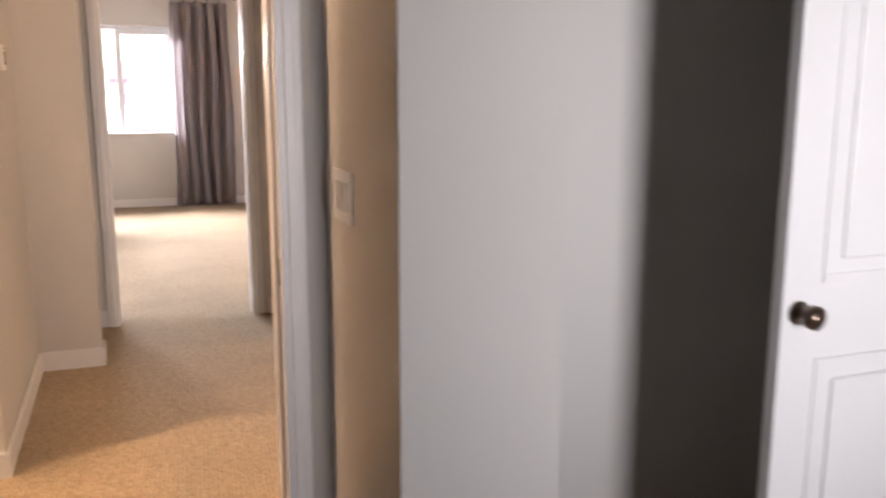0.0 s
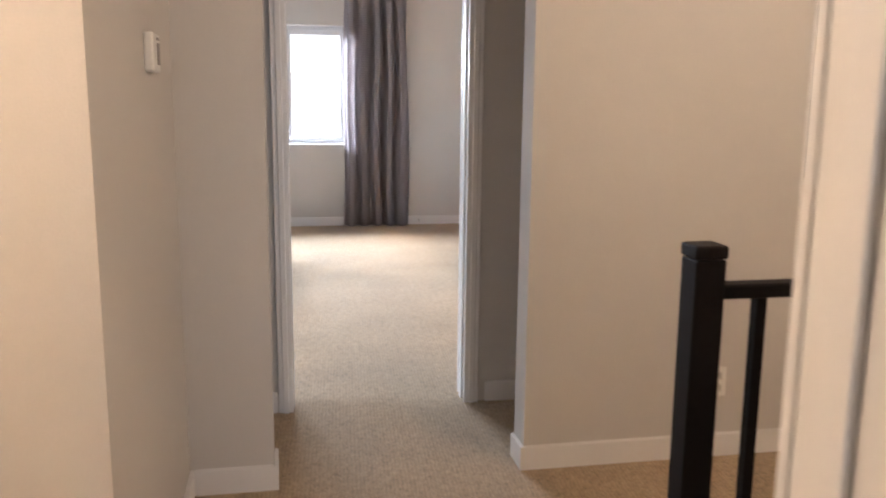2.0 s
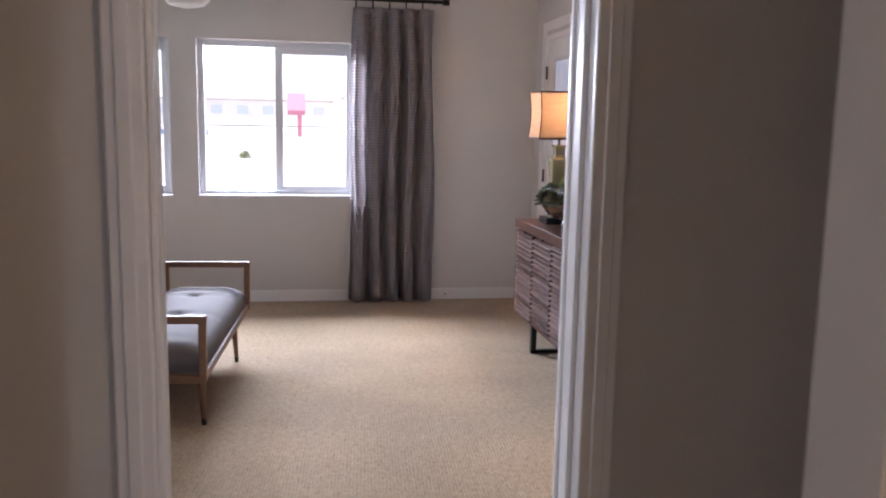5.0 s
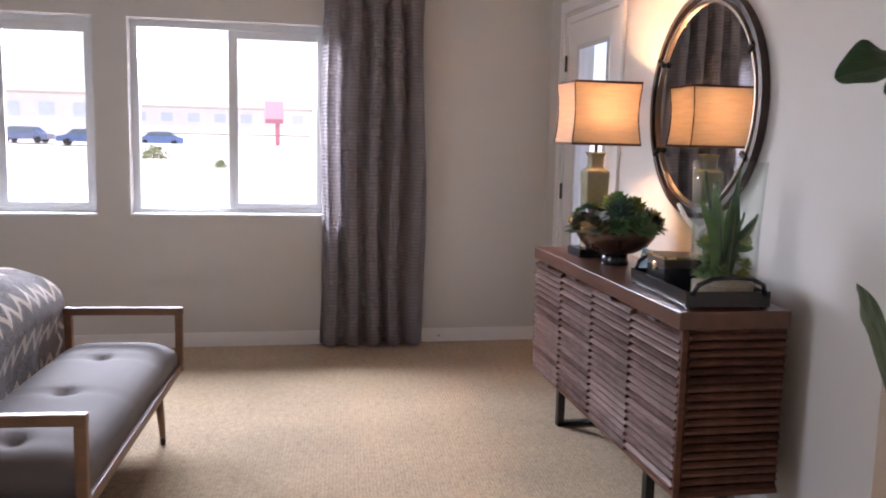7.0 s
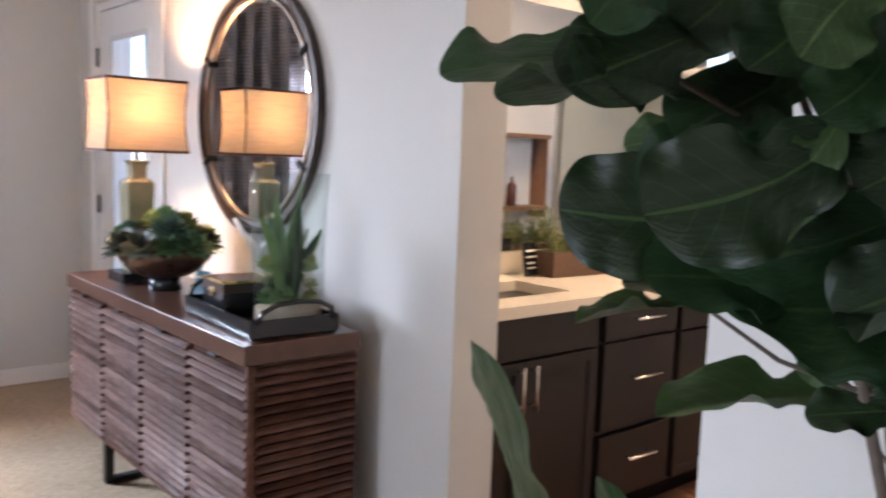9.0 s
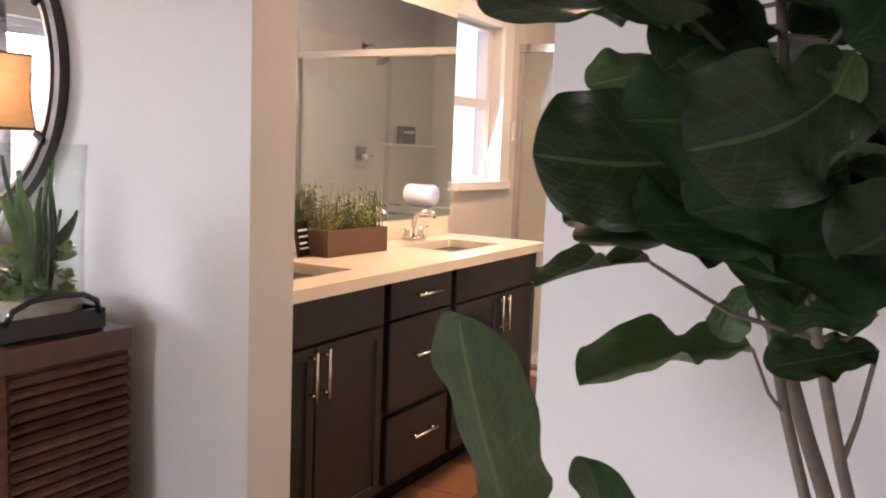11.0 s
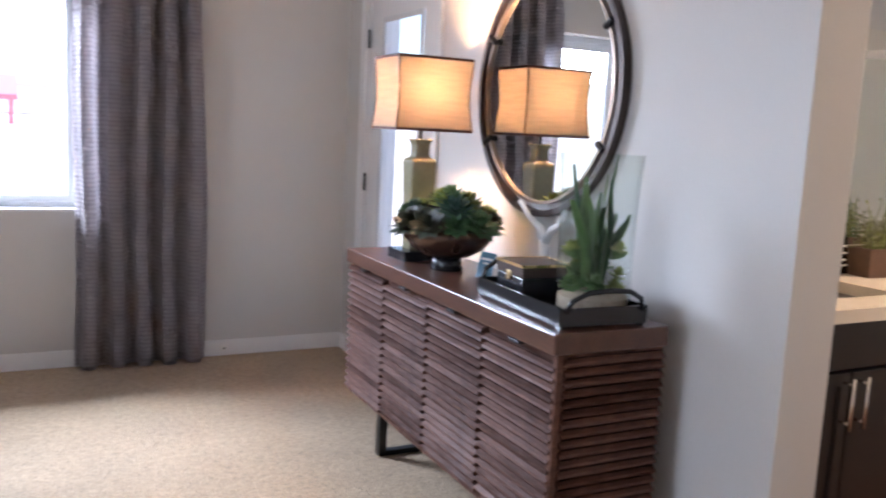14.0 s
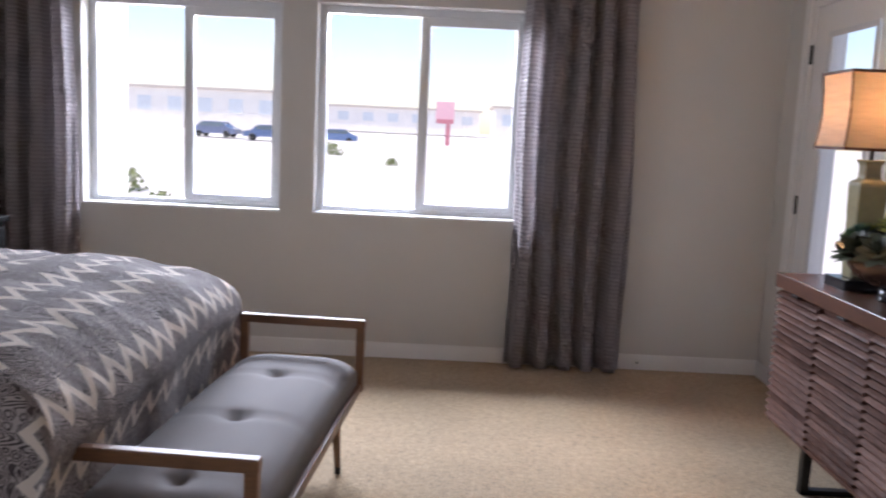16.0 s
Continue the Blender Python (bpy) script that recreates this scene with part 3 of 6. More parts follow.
def window(name, x0, x1, z0, z1, y, label):
    """A white sliding window of two lights, set towards the outside."""
    ob = thing(name, label, "window", kind="structure")
    f = 0.045
    xm = (x0 + x1) / 2
    part("window_frame", boxes((x0, x0 + f, y, y + 0.07, z0, z1), (x1 - f, x1, y, y + 0.07, z0, z1), (x0 + f, x1 - f, y, y + 0.07, z0, z0 + f * 0.7), (x0 + f, x1 - f, y, y + 0.07, z1 - f, z1), bevel=0.003), VINYL, ob)
    part("mullion", boxes((xm - 0.022, xm + 0.022, y + 0.01, y + 0.06, z0 + f * 0.7, z1 - f), bevel=0.003), VINYL, ob)
    s = 0.05
    a, b, c, d = xm + 0.022, x1 - f, z0 + f * 0.7, z1 - f
    part("sash", boxes((b - s * 0.6, b, y + 0.005, y + 0.035, c, d), (a, a + s * 0.3, y + 0.005, y + 0.035, c, d), (a + s * 0.3, b - s * 0.6, y + 0.005, y + 0.035, c, c + s * 0.7), (a + s * 0.3, b - s * 0.6, y + 0.005, y + 0.035, d - s, d), bevel=0.002), VINYL, ob)
    for p, q in ((x0 + f, xm - 0.022), (a, b)):
        g = part("pane", boxes((p, q, y + 0.045, y + 0.049, c, d)), PANE, ob)
        g.visible_shadow = False
    part("window_sill", boxes((x0 - 0.005, x1 + 0.005, y - 0.115, y, z0 - 0.012, z0 + 0.002), bevel=0.003), TRIM, ob)
    return ob


window("window_1", *W0, *WZ, 12.28, "white vinyl sliding window with two lights")
window("window_2", *W1, *WZ, 12.28, "white vinyl sliding window partly behind a curtain")
window("window_4", 1.0, 2.5, 0.85, 2.1, -1.74, "white vinyl sliding window behind the camera's start")

# unseen window, added in the west wall as the opening for the side lamp
ww = thing("window_5", "unseen white vinyl window added in the wall beside the bed", "window", kind="structure")
part("window_frame", boxes((-4.57, -4.5, 7.25, 7.295, 0.85, 2.1), (-4.57, -4.5, 8.605, 8.65, 0.85, 2.1), (-4.57, -4.5, 7.295, 8.605, 0.85, 0.88), (-4.57, -4.5, 7.295, 8.605, 2.055, 2.1), bevel=0.003), VINYL, ww)
part("mullion", boxes((-4.56, -4.51, 7.93, 7.97, 0.88, 2.055), bevel=0.003), VINYL, ww)
for y0, y1 in ((7.295, 7.93), (7.97, 8.605)):
    part("pane", boxes((-4.536, -4.532, y0, y1, 0.88, 2.055)), PANE, ww).visible_shadow = False

# bathroom window: one light over another, with deep white casing
bw = thing("window_3", "white single-hung bathroom window with a wide casing", "window", kind="structure")
part("casing_board", boxes((5.16, 5.285, 9.415, 9.44, 1.20, 2.16), (4.63, 5.16, 9.415, 9.44, 2.08, 2.16), (4.63, 5.285, 9.40, 9.44, 1.15, 1.20), bevel=0.004), TRIM, bw)
part("window_frame", boxes((4.63, 4.65, 9.5, 9.56, 1.2, 2.08), (5.11, 5.16, 9.5, 9.56, 1.2, 2.08), (4.65, 5.11, 9.5, 9.56, 1.2, 1.225), (4.65, 5.11, 9.5, 9.56, 2.055, 2.08), (4.65, 5.11, 9.49, 9.56, 1.61, 1.665), bevel=0.003), VINYL, bw)
for z0, z1 in ((1.225, 1.61), (1.665, 2.055)):
    part("pane", boxes((4.65, 5.11, 9.53, 9.534, z0, z1)), PANE, bw).visible_shadow = False

# glazed door to the balcony in the east wall
gd = thing("door_1", "white hinged balcony door with a tall glass pane", "door", kind="structure")
part("door_frame", boxes((2.36, 2.54, 11.83, 11.87, 0, 2.13), (2.36, 2.54, 10.96, 11.0, 0, 2.13), (2.36, 2.54, 10.96, 11.87, 2.13, 2.17)), TRIM, gd)
part("casing_board", boxes((2.342, 2.36, 11.865, 11.935, 0, 2.2), (2.342, 2.36, 10.895, 10.965, 0, 2.2), (2.342, 2.36, 10.895, 11.935, 2.2, 2.27), bevel=0.004), TRIM, gd)
leaf = part("door_leaf", boxes((2.365, 2.41, 11.64, 11.828, 0.01, 2.125), (2.365, 2.41, 11.002, 11.12, 0.01, 2.125), (2.365, 2.41, 11.12, 11.64, 0.01, 0.28), (2.365, 2.41, 11.12, 11.64, 1.98, 2.125), bevel=0.003), TRIM, gd)
part("glass_bead", boxes((2.355, 2.365, 11.60, 11.64, 0.28, 1.98), (2.355, 2.365, 11.12, 11.15, 0.28, 1.98), (2.355, 2.365, 11.15, 11.60, 0.28, 0.31), (2.355, 2.365, 11.15, 11.60, 1.95, 1.98), bevel=0.003), VINYL, leaf)
part("pane", boxes((2.386, 2.390, 11.12, 11.64, 0.28, 1.98)), PANE, leaf).visible_shadow = False
for z in (0.25, 1.07, 1.88):
    part("hinge", tube([(2.352, 11.826, z - 0.05), (2.352, 11.826, z + 0.05)], 0.008), STEEL, leaf, "dark metal hinge", True)
part("door_handle", tube([(2.36, 11.06, 0.98), (2.31, 11.06, 0.98), (2.31, 11.16, 0.98)], 0.009), STEEL, leaf, "dark lever handle", True)

# ---- outside ----
bm = bmesh.new()
prof = [(-400, -3.2), (12.6, -3.2), (30, -2.9), (55, -1.2), (90, 0.1), (160, 0.9), (500, 1.1), (2500, 1.2)]
for (ya, za), (yb, zb) in zip(prof, prof[1:]):
    v = [bm.verts.new(p) for p in ((-1500, ya, za), (1500, ya, za), (1500, yb, zb), (-1500, yb, zb))]
    bm.faces.new(v)
bmesh.ops.remove_doubles(bm, verts=bm.verts, dist=0.001)
single("ground", bm, mat("pale_dry_ground", (0.62, 0.59, 0.54), 0.95, vary=0.2, scale=0.2, fine=3, bump=0.2), "pale dry ground with parking beyond", "ground", "structure")


def far_house(x, y, w, d, h, z, colour, label):
    ob = thing("house", label, "building", (x, y, z))
    part("wall", boxes((-w / 2, w / 2, 0, d, 0, h)), mat("stucco_%d" % round(colour[0] * 100), colour, 0.9, scale=0.6, fine=8), ob)
    part("roof", boxes((-w / 2 - 0.4, w / 2 + 0.4, -0.4, d + 0.4, h, h + 0.35), bevel=0.05), mat("roof_edge", (0.5, 0.44, 0.4), 0.9, scale=1, fine=9), ob)
    n = int(w / 4)
    for k in range(n):
        xx = -w / 2 + (k + 0.5) * w / n
        # daylight glare over the distant panes is put into their pale bluish colour
        part("window", boxes((xx - 0.9, xx + 0.9, -0.06, 0.02, h * 0.45, h * 0.8)), mat("far_glare_glass", (0.62, 0.65, 0.69), 0.3, scale=2), ob)


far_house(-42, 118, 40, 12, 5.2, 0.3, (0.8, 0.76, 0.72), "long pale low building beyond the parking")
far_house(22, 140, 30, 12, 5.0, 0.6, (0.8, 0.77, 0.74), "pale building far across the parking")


def car(x, y, z, turn, colour, label):
    ob = thing("car", label, "car", (x, y, z), turn, "parked cars")
    bm = bmesh.new()
    prof = [(-2.2, 0.35), (-2.2, 0.8), (-1.5, 0.92), (-0.8, 1.42), (0.9, 1.45), (1.7, 0.95), (2.2, 0.85), (2.2, 0.35)]
    a = [bm.verts.new((p, -0.85, q)) for p, q in prof]
    b = [bm.verts.new((p, 0.85, q)) for p, q in prof]
    bm.faces.new(a)
    bm.faces.new(reversed(b))
    for k in range(8):
        bm.faces.new((a[k], a[(k + 1) % 8], b[(k + 1) % 8], b[k]))
    part("body", bm, mat("car_paint_%d" % round(colour[2] * 100), colour, 0.25, scale=2, bump=0.0, clear=0.5), ob)
    part("window", boxes((-1.0, 1.2, -0.87, 0.87, 1.0, 1.35)), mat("far_glass", (0.12, 0.16, 0.2), 0.2), ob)
    for wx in (-1.35, 1.35):
        for wy in (-0.8, 0.8):
            w = part("wheel", lathe([(0.2, -0.1), (0.32, -0.08), (0.32, 0.08), (0.2, 0.1)], 16), BLACK, ob, "", True)
            w.matrix_basis = pose(wx, wy, 0.32, 90)


car(-16.3, 84, -0.1, 8, (0.10, 0.16, 0.32), "dark blue parked car")
car(-21.6, 86, 0.0, 172, (0.12, 0.15, 0.26), "dark blue parked car")
car(-11.2, 92, -0.2, 5, (0.12, 0.2, 0.4), "blue parked car by a shrub")
sg = thing("sign", "red and white sign board on posts beside the parking", "sign", (-0.9, 85, 0.2))
SIGNRED = mat("sign_red", (0.55, 0.2, 0.24), 0.6)
part("post", boxes((0.75, 1.15, -0.08, 0.08, 0, 2.0)), SIGNRED, sg)
part("lower_board", boxes((-0.15, 1.45, -0.12, 0.12, 2.0, 2.4)), SIGNRED, sg, "dark red lower strip")
# board colour is lightened, standing in for strong daylight washing it out
part("board", boxes((-0.2, 1.5, -0.1, 0.1, 2.4, 4.0), bevel=0.02), mat("sign_glare_pink", (0.76, 0.45, 0.5), 0.6), sg, "pink board paled for daylight glare")


def shrub(x, y, z, s, label):
    bm = bmesh.new()
    rnd = random.Random(int(x * 7 + y))
    for k in range(260):
        a, e = rnd.random() * 6.28, rnd.random() * 1.5
        r = s * (0.5 + 0.5 * rnd.random())
        c = Vector((r * math.cos(a) * math.cos(e), r * math.sin(a) * math.cos(e), r * math.sin(e)))
        q = Euler((rnd.random() * 6, rnd.random() * 6, 0)).to_matrix()
        vs = [bm.verts.new(c + q @ Vector(p)) for p in ((-0.06 * s, 0, 0), (0, 0.16 * s, 0.02), (0.06 * s, 0, 0), (0, -0.1 * s, 0))]
        bm.faces.new(vs)
    ob = thing("shrub", label, "shrub", (x, y, z))
    part("crown", bm, mat("shrub_leaf", (0.20, 0.23, 0.10), 0.8, vary=0.4), ob)
    part("trunk", tube([(0, 0, -0.2), (0, 0, s * 0.6)], 0.06 * s), BARK, ob)


shrub(-14.5, 45, -1.9, 1.2, "small green roadside shrub")
shrub(-8.6, 70, -0.8, 1.1, "small green shrub beside the parking")
shrub(-12.5, 40, -2.3, 0.9, "low olive shrub on the dry bank")
shrub(-11.3, 41, -2.3, 0.8, "low olive shrub on the dry bank")
shrub(-3.4, 62, -0.9, 0.5, "small dusty shrub on the dry ground")
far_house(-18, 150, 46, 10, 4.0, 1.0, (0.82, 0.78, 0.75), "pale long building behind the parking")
shrub(-8.5, 33, -2.8, 1.4, "low grey-green shrub on dry ground")
# the house's own pale outer wall seen past the window
single("wall_outside", boxes((-2.35, -1.80, 12.42, 13.0, -3.2, 3.4)), mat("pale_stucco", (0.6, 0.56, 0.5), 0.95, scale=3, fine=60, bump=0.3), "pale stucco return wall outside the window", "wall", "structure")

# ---- bedroom things ----


def curtain(x0, x1, y, z1, folds, seed, label):
    """A pleated curtain panel, gathered at the top, with thickness."""
    rnd = random.Random(seed)
    ph = [rnd.uniform(-0.5, 0.5) for _ in range(folds + 2)]
    am = [rnd.uniform(0.7, 1.25) for _ in range(folds + 2)]
    nx, nz = folds * 18, 30
    bm = bmesh.new()
    grid = []
    for k in range(nz + 1):
        z = 0.012 + (z1 - 0.012) * k / nz
        t = k / nz
        row = []
        for i in range(nx + 1):
            u = i / nx
            f = u * folds
            n = int(f)
            mix = f - n
            a = (am[n] * (1 - mix) + am[n + 1] * mix) * (0.06 if t < 0.9 else 0.06 - 0.03 * (t - 0.9) / 0.1)
            p = (ph[n] * (1 - mix) + ph[n + 1] * mix) * (1 - t) * 1.4
            squeeze = 1 - 0.06 * t
            xm = (x0 + x1) / 2
            x = xm + (x0 + (x1 - x0) * u - xm) * squeeze + 0.012 * math.sin(3 * z + n)
            row.append(bm.verts.new((x + 0.012 * math.sin(2 * f * 2 * math.pi), y - a * (abs(math.sin(math.pi * f + p / 2)) * 2 - 0.9), z)))
        grid.append(row)
    for a, b in zip(grid, grid[1:]):
        for i in range(nx):
            bm.faces.new((a[i], a[i + 1], b[i + 1], b[i]))
    bmesh.ops.solidify(bm, geom=bm.faces[:], thickness=0.004)
    ob = thing("curtain", label, "curtain", group="bedroom curtains")
    part("panel", bm, CURTAIN, ob, "", True)
    for n in range(folds):
        f = (n + 0.25) / folds
        xm = (x0 + x1) / 2
        xx = xm + (x0 + (x1 - x0) * f - xm) * 0.94
        part("curtain_ring", tube([(xx, y, z1 - 0.01), (xx, y, z1 + 0.06)], 0.006, 6), STEEL, ob, "small dark curtain ring")


curtain(0.81, 1.51, 12.085, 2.36, 5, 3, "grey ribbed curtain panel hanging to the carpet")
curtain(-2.42, -1.74, 12.07, 2.36, 5, 5, "grey ribbed curtain panel beside the window")
rod = thing("curtain_rod", "dark metal curtain rod above the windows", "curtain rod")
part("rod", tube([(-2.5, 12.07, 2.42), (1.55, 12.07, 2.42)], 0.014, 12), STEEL, rod, "", True)
for x, d in ((1.55, 1), (-2.5, -1)):
    part("finial", tube([(x, 12.07, 2.42), (x + 0.02 * d, 12.07, 2.42), (x + 0.03 * d, 12.07, 2.42), (x + 0.05 * d, 12.07, 2.42)], 0.024, 12), STEEL, rod)
for x in (-2.45, -0.47, 1.5):
    part("bracket", tube([(x, 12.07, 2.42), (x, 12.17, 2.42)], 0.01, 8), STEEL, rod)

# slatted dresser
DX, DB, DY0, DY1, DT = 1.86, 2.265, 9.115, 10.76, 0.848
dresser = thing("dresser", "dark brown wooden sideboard with slatted doors on metal legs", "dresser", (0, 0, 0))
part("top", boxes((DX, DB, DY0, DY1, 0.787, DT), bevel=0.004), WOODTOP, dresser, "polished dark brown top")
part("body", boxes((DX + 0.05, DB, DY0 + 0.02, DY1 - 0.02, 0.2, 0.787)), WOOD, dresser)
part("plinth_board", boxes((DX + 0.02, DB, DY0 + 0.004, DY1 - 0.004, 0.198, 0.215), bevel=0.002), WOOD, dresser)
NS, SP = 19, (0.78 - 0.215) / 19


def slat_mesh(length, along):
    bm = bmesh.new()
    # upright slat with a worn, sloping upper edge
    a = [(0, 0.002), (0.021, 0.0), (0.026, SP * 0.10), (0.0235, SP * 0.36), (0.0125, SP * 0.66), (0, SP * 0.68)]
    if along == "y":
        va = [bm.verts.new((-p, 0, q)) for p, q in a]
        vb = [bm.verts.new((-p, length, q)) for p, q in a]
    else:
        va = [bm.verts.new((0, -p, q)) for p, q in a]
        vb = [bm.verts.new((length, -p, q)) for p, q in a]
    bm.faces.new(va)
    bm.faces.new(reversed(vb))
    for k in range(6):
        bm.faces.new((va[k], va[(k + 1) % 6], vb[(k + 1) % 6], vb[k]))
    return mesh("slat", bm, WOOD)


dw = (DY1 - DY0 - 0.012) / 4
door_slat = slat_mesh(dw - 0.008, "y")
for k in range(4):
    y = DY0 + 0.006 + k * dw
    d = part("door", boxes((DX + 0.03, DX + 0.05, y + 0.003, y + dw - 0.003, 0.215, 0.782)), WOOD, dresser)
    off = 0.0 if k % 2 else SP * 0.5
    for s in range(NS if not off else NS - 1):
        part("slat", door_slat, WOOD, d, at=Matrix.Translation((DX + 0.031, y + 0.004, 0.217 + s * SP + off)))
    part("handle", boxes((DX - 0.004, DX + 0.03, y + dw / 2 - 0.03, y + dw / 2 + 0.03, 0.776, 0.786), bevel=0.002), STEEL, d, "small dark finger pull")
side_slat = slat_mesh(DB - DX - 0.05, "x")
for s in range(NS):
    part("slat", side_slat, WOOD, dresser, at=Matrix.Translation((DX + 0.04, DY0 + 0.022, 0.217 + s * SP)))
part("corner_post", boxes((DX + 0.012, DX + 0.034, DY0, DY0 + 0.022, 0.2, 0.787), bevel=0.003), WOOD, dresser)
for y in (9.40, 10.42):
    part("leg_frame", boxes((1.9, 1.935, y - 0.02, y + 0.02, 0, 0.2), (2.2, 2.235, y - 0.02, y + 0.02, 0, 0.2), (1.9, 2.235, y - 0.02, y + 0.02, 0, 0.022), bevel=0.003), STEEL, dresser, "dark metal sled leg")

# round mirror on the wall
mi = thing("wall_mirror", "round mirror in a double bronze ring on the wall", "mirror", (2.356, 9.975, 1.56))
part("outer_ring", ring(0.472, 0.024, 0.034), BRONZE, mi, "dark bronze outer ring")
part("inner_ring", ring(0.43, 0.012, 0.03), mat("pale_bronze", (0.22, 0.16, 0.12), 0.4, 0.6), mi, "thin pale bronze inner ring")
glass_face = part("mirror_face", lathe([(0.426, 0), (0.426, 0.006)], 72), MIRROR, mi)
glass_face.matrix_basis = pose(-0.012, 0, 0, 0, -90, 0)
for a in (28, 152, 208, 332):
    c, s = math.cos(radians(a)), math.sin(radians(a))
    part("clip", tube([(-0.03, 0.414 * c, 0.414 * s), (-0.034, 0.463 * c, 0.463 * s)], 0.013, 8), STEEL, mi, "dark metal clip")

# table lamp
la = thing("table_lamp", "lit table lamp with a pale square shade and celadon base", "lamp", (2.045, 10.43, DT))


def square_loft(rows):
    """Rows of (half x, half y, z) joined into a square-sided body."""
    bm = bmesh.new()
    rr = [[bm.verts.new((sx * a, sy * b, z)) for sx, sy in ((-1, -1), (1, -1), (1, 1), (-1, 1))] for a, b, z in rows]
    for a, b in zip(rr, rr[1:]):
        for k in range(4):
            bm.faces.new((a[k], a[(k + 1) % 4], b[(k + 1) % 4], b[k]))
    return bm, rr


bm, rr = square_loft([(0.09, 0.085, 0), (0.09, 0.085, 0.04)])
bm.faces.new(rr[0])
bm.faces.new(rr[-1])
part("plinth", bm, BLACK, la, "black plinth")
bm, rr = square_loft([(0.048, 0.041, 0.04), (0.05, 0.043, 0.2), (0.056, 0.05, 0.40), (0.053, 0.047, 0.414), (0.034, 0.031, 0.424), (0.031, 0.029, 0.438), (0.032, 0.03, 0.478), (0.042, 0.04, 0.498)])
bm.faces.new(rr[0])
bm.faces.new(rr[-1])
bmesh.ops.bevel(bm, geom=[e for e in bm.edges], offset=0.004, segments=1, affect="EDGES")
part("base", bm, GLAZE, la, "pale celadon glazed base")
part("stem", tube([(0, 0, 0.47), (0, 0, 0.62)], 0.008), STEEL, la)
hx, hy = 0.163, 0.125
bm = bmesh.new()
rows = []
for k in range(9):
    t = k / 8
    bow = 1 - 0.07 * math.sin(math.pi * min(1, t * 1.05)) + 0.025 * (1 - t)
    rows.append((hx * bow, hy * bow, 0.535 + 0.29 * t))
bm, rr = square_loft(rows)
bmesh.ops.solidify(bm, geom=bm.faces[:], thickness=0.003)
shade_mat = mat("linen_shade", (0.56, 0.47, 0.37), 0.9, vary=0.16, scale=8, fine=120, bump=0.3, dist=0.001, stretch=(1, 1, 9), trans=0.02)
part("shade", bm, shade_mat, la, "pale linen shade with dark edges")
part("shade_band", boxes((-rows[0][0] - 0.003, rows[0][0] + 0.003, -rows[0][1] - 0.003, -rows[0][1] + 0.002, 0.531, 0.542), (-rows[0][0] - 0.003, -rows[0][0] + 0.002, -rows[0][1], rows[0][1], 0.531, 0.542), (rows[0][0] - 0.002, rows[0][0] + 0.003, -rows[0][1], rows[0][1], 0.531, 0.542), (-rows[0][0], rows[0][0], rows[0][1] - 0.002, rows[0][1] + 0.003, 0.531, 0.542)), WOOD, la, "dark brown edging")
part("shade_band", boxes((-hx - 0.003, hx + 0.003, -hy - 0.003, -hy + 0.002, 0.815, 0.826), (-hx - 0.003, -hx + 0.002, -hy, hy, 0.815, 0.826), (hx - 0.002, hx + 0.003, -hy, hy, 0.815, 0.826), (-hx, hx, hy - 0.002, hy + 0.003, 0.815, 0.826)), WOOD, la, "dark brown edging")
for sx in (-1, 1):
    for sy in (-1, 1):
        part("shade_rib", tube([(sx * (a + 0.001), sy * (b + 0.001), z) for a, b, z in rows], 0.003, 5), WOOD, la, "dark brown corner edging")
part("bulb", lathe([(0.012, 0), (0.03, 0.03), (0.034, 0.055), (0.022, 0.085), (0.005, 0.095)], 16), glow("bulb_glow", (1.0, 0.62, 0.3), 5), la, "glowing bulb", True, at=pose(0, 0, 0.61))
lamp("table_lamp_light", "POINT", 32.0, (1.0, 0.58, 0.28), pose(2.045, 10.43, DT + 0.70), size=0.045)

# bowl of succulents


def rosette(r, h, rings, seed, fleshy=0.5):
    bm = bmesh.new()
    rnd = random.Random(seed)
    heart = bm.verts.new((0, 0, -0.004))
    for k in range(rings):
        t = k / max(1, rings - 1)
        n = 9 - int(4 * t)
        for j in range(n):
            a = 2 * math.pi * (j + 0.5 * k) / n + rnd.uniform(-0.1, 0.1)
            ln, up = r * (1 - 0.62 * t), 0.25 + 1.1 * t
            w = ln * 0.27
            d = Vector((math.cos(a), math.sin(a), 0))
            sd = Vector((-math.sin(a), math.cos(a), 0))
            z0 = h * 0.5 * t
            b0 = Vector((0, 0, z0)) + d * ln * 0.12
            mid = b0 + d * ln * 0.52 * math.cos(up) + Vector((0, 0, ln * 0.52 * math.sin(up)))
            tip = b0 + d * ln * math.cos(up * 0.95) + Vector((0, 0, ln * math.sin(up) * 1.05))
            nrm = d.cross(sd).normalized()
            th = Vector((0, 0, 1)) * ln * 0.09 * fleshy
            v = [bm.verts.new(p) for p in (b0 - sd * w * 0.4, b0 + sd * w * 0.4, mid + sd * w, tip, mid - sd * w, mid - th)]
            for q in ((0, 1, 5), (1, 2, 5), (2, 3, 5), (3, 4, 5), (4, 0, 5), (0, 4, 3), (0, 3, 2), (0, 2, 1)):
                bm.faces.new([v[i] for i in q])
            bm.faces.new((heart, v[0], v[1]))
    return bm


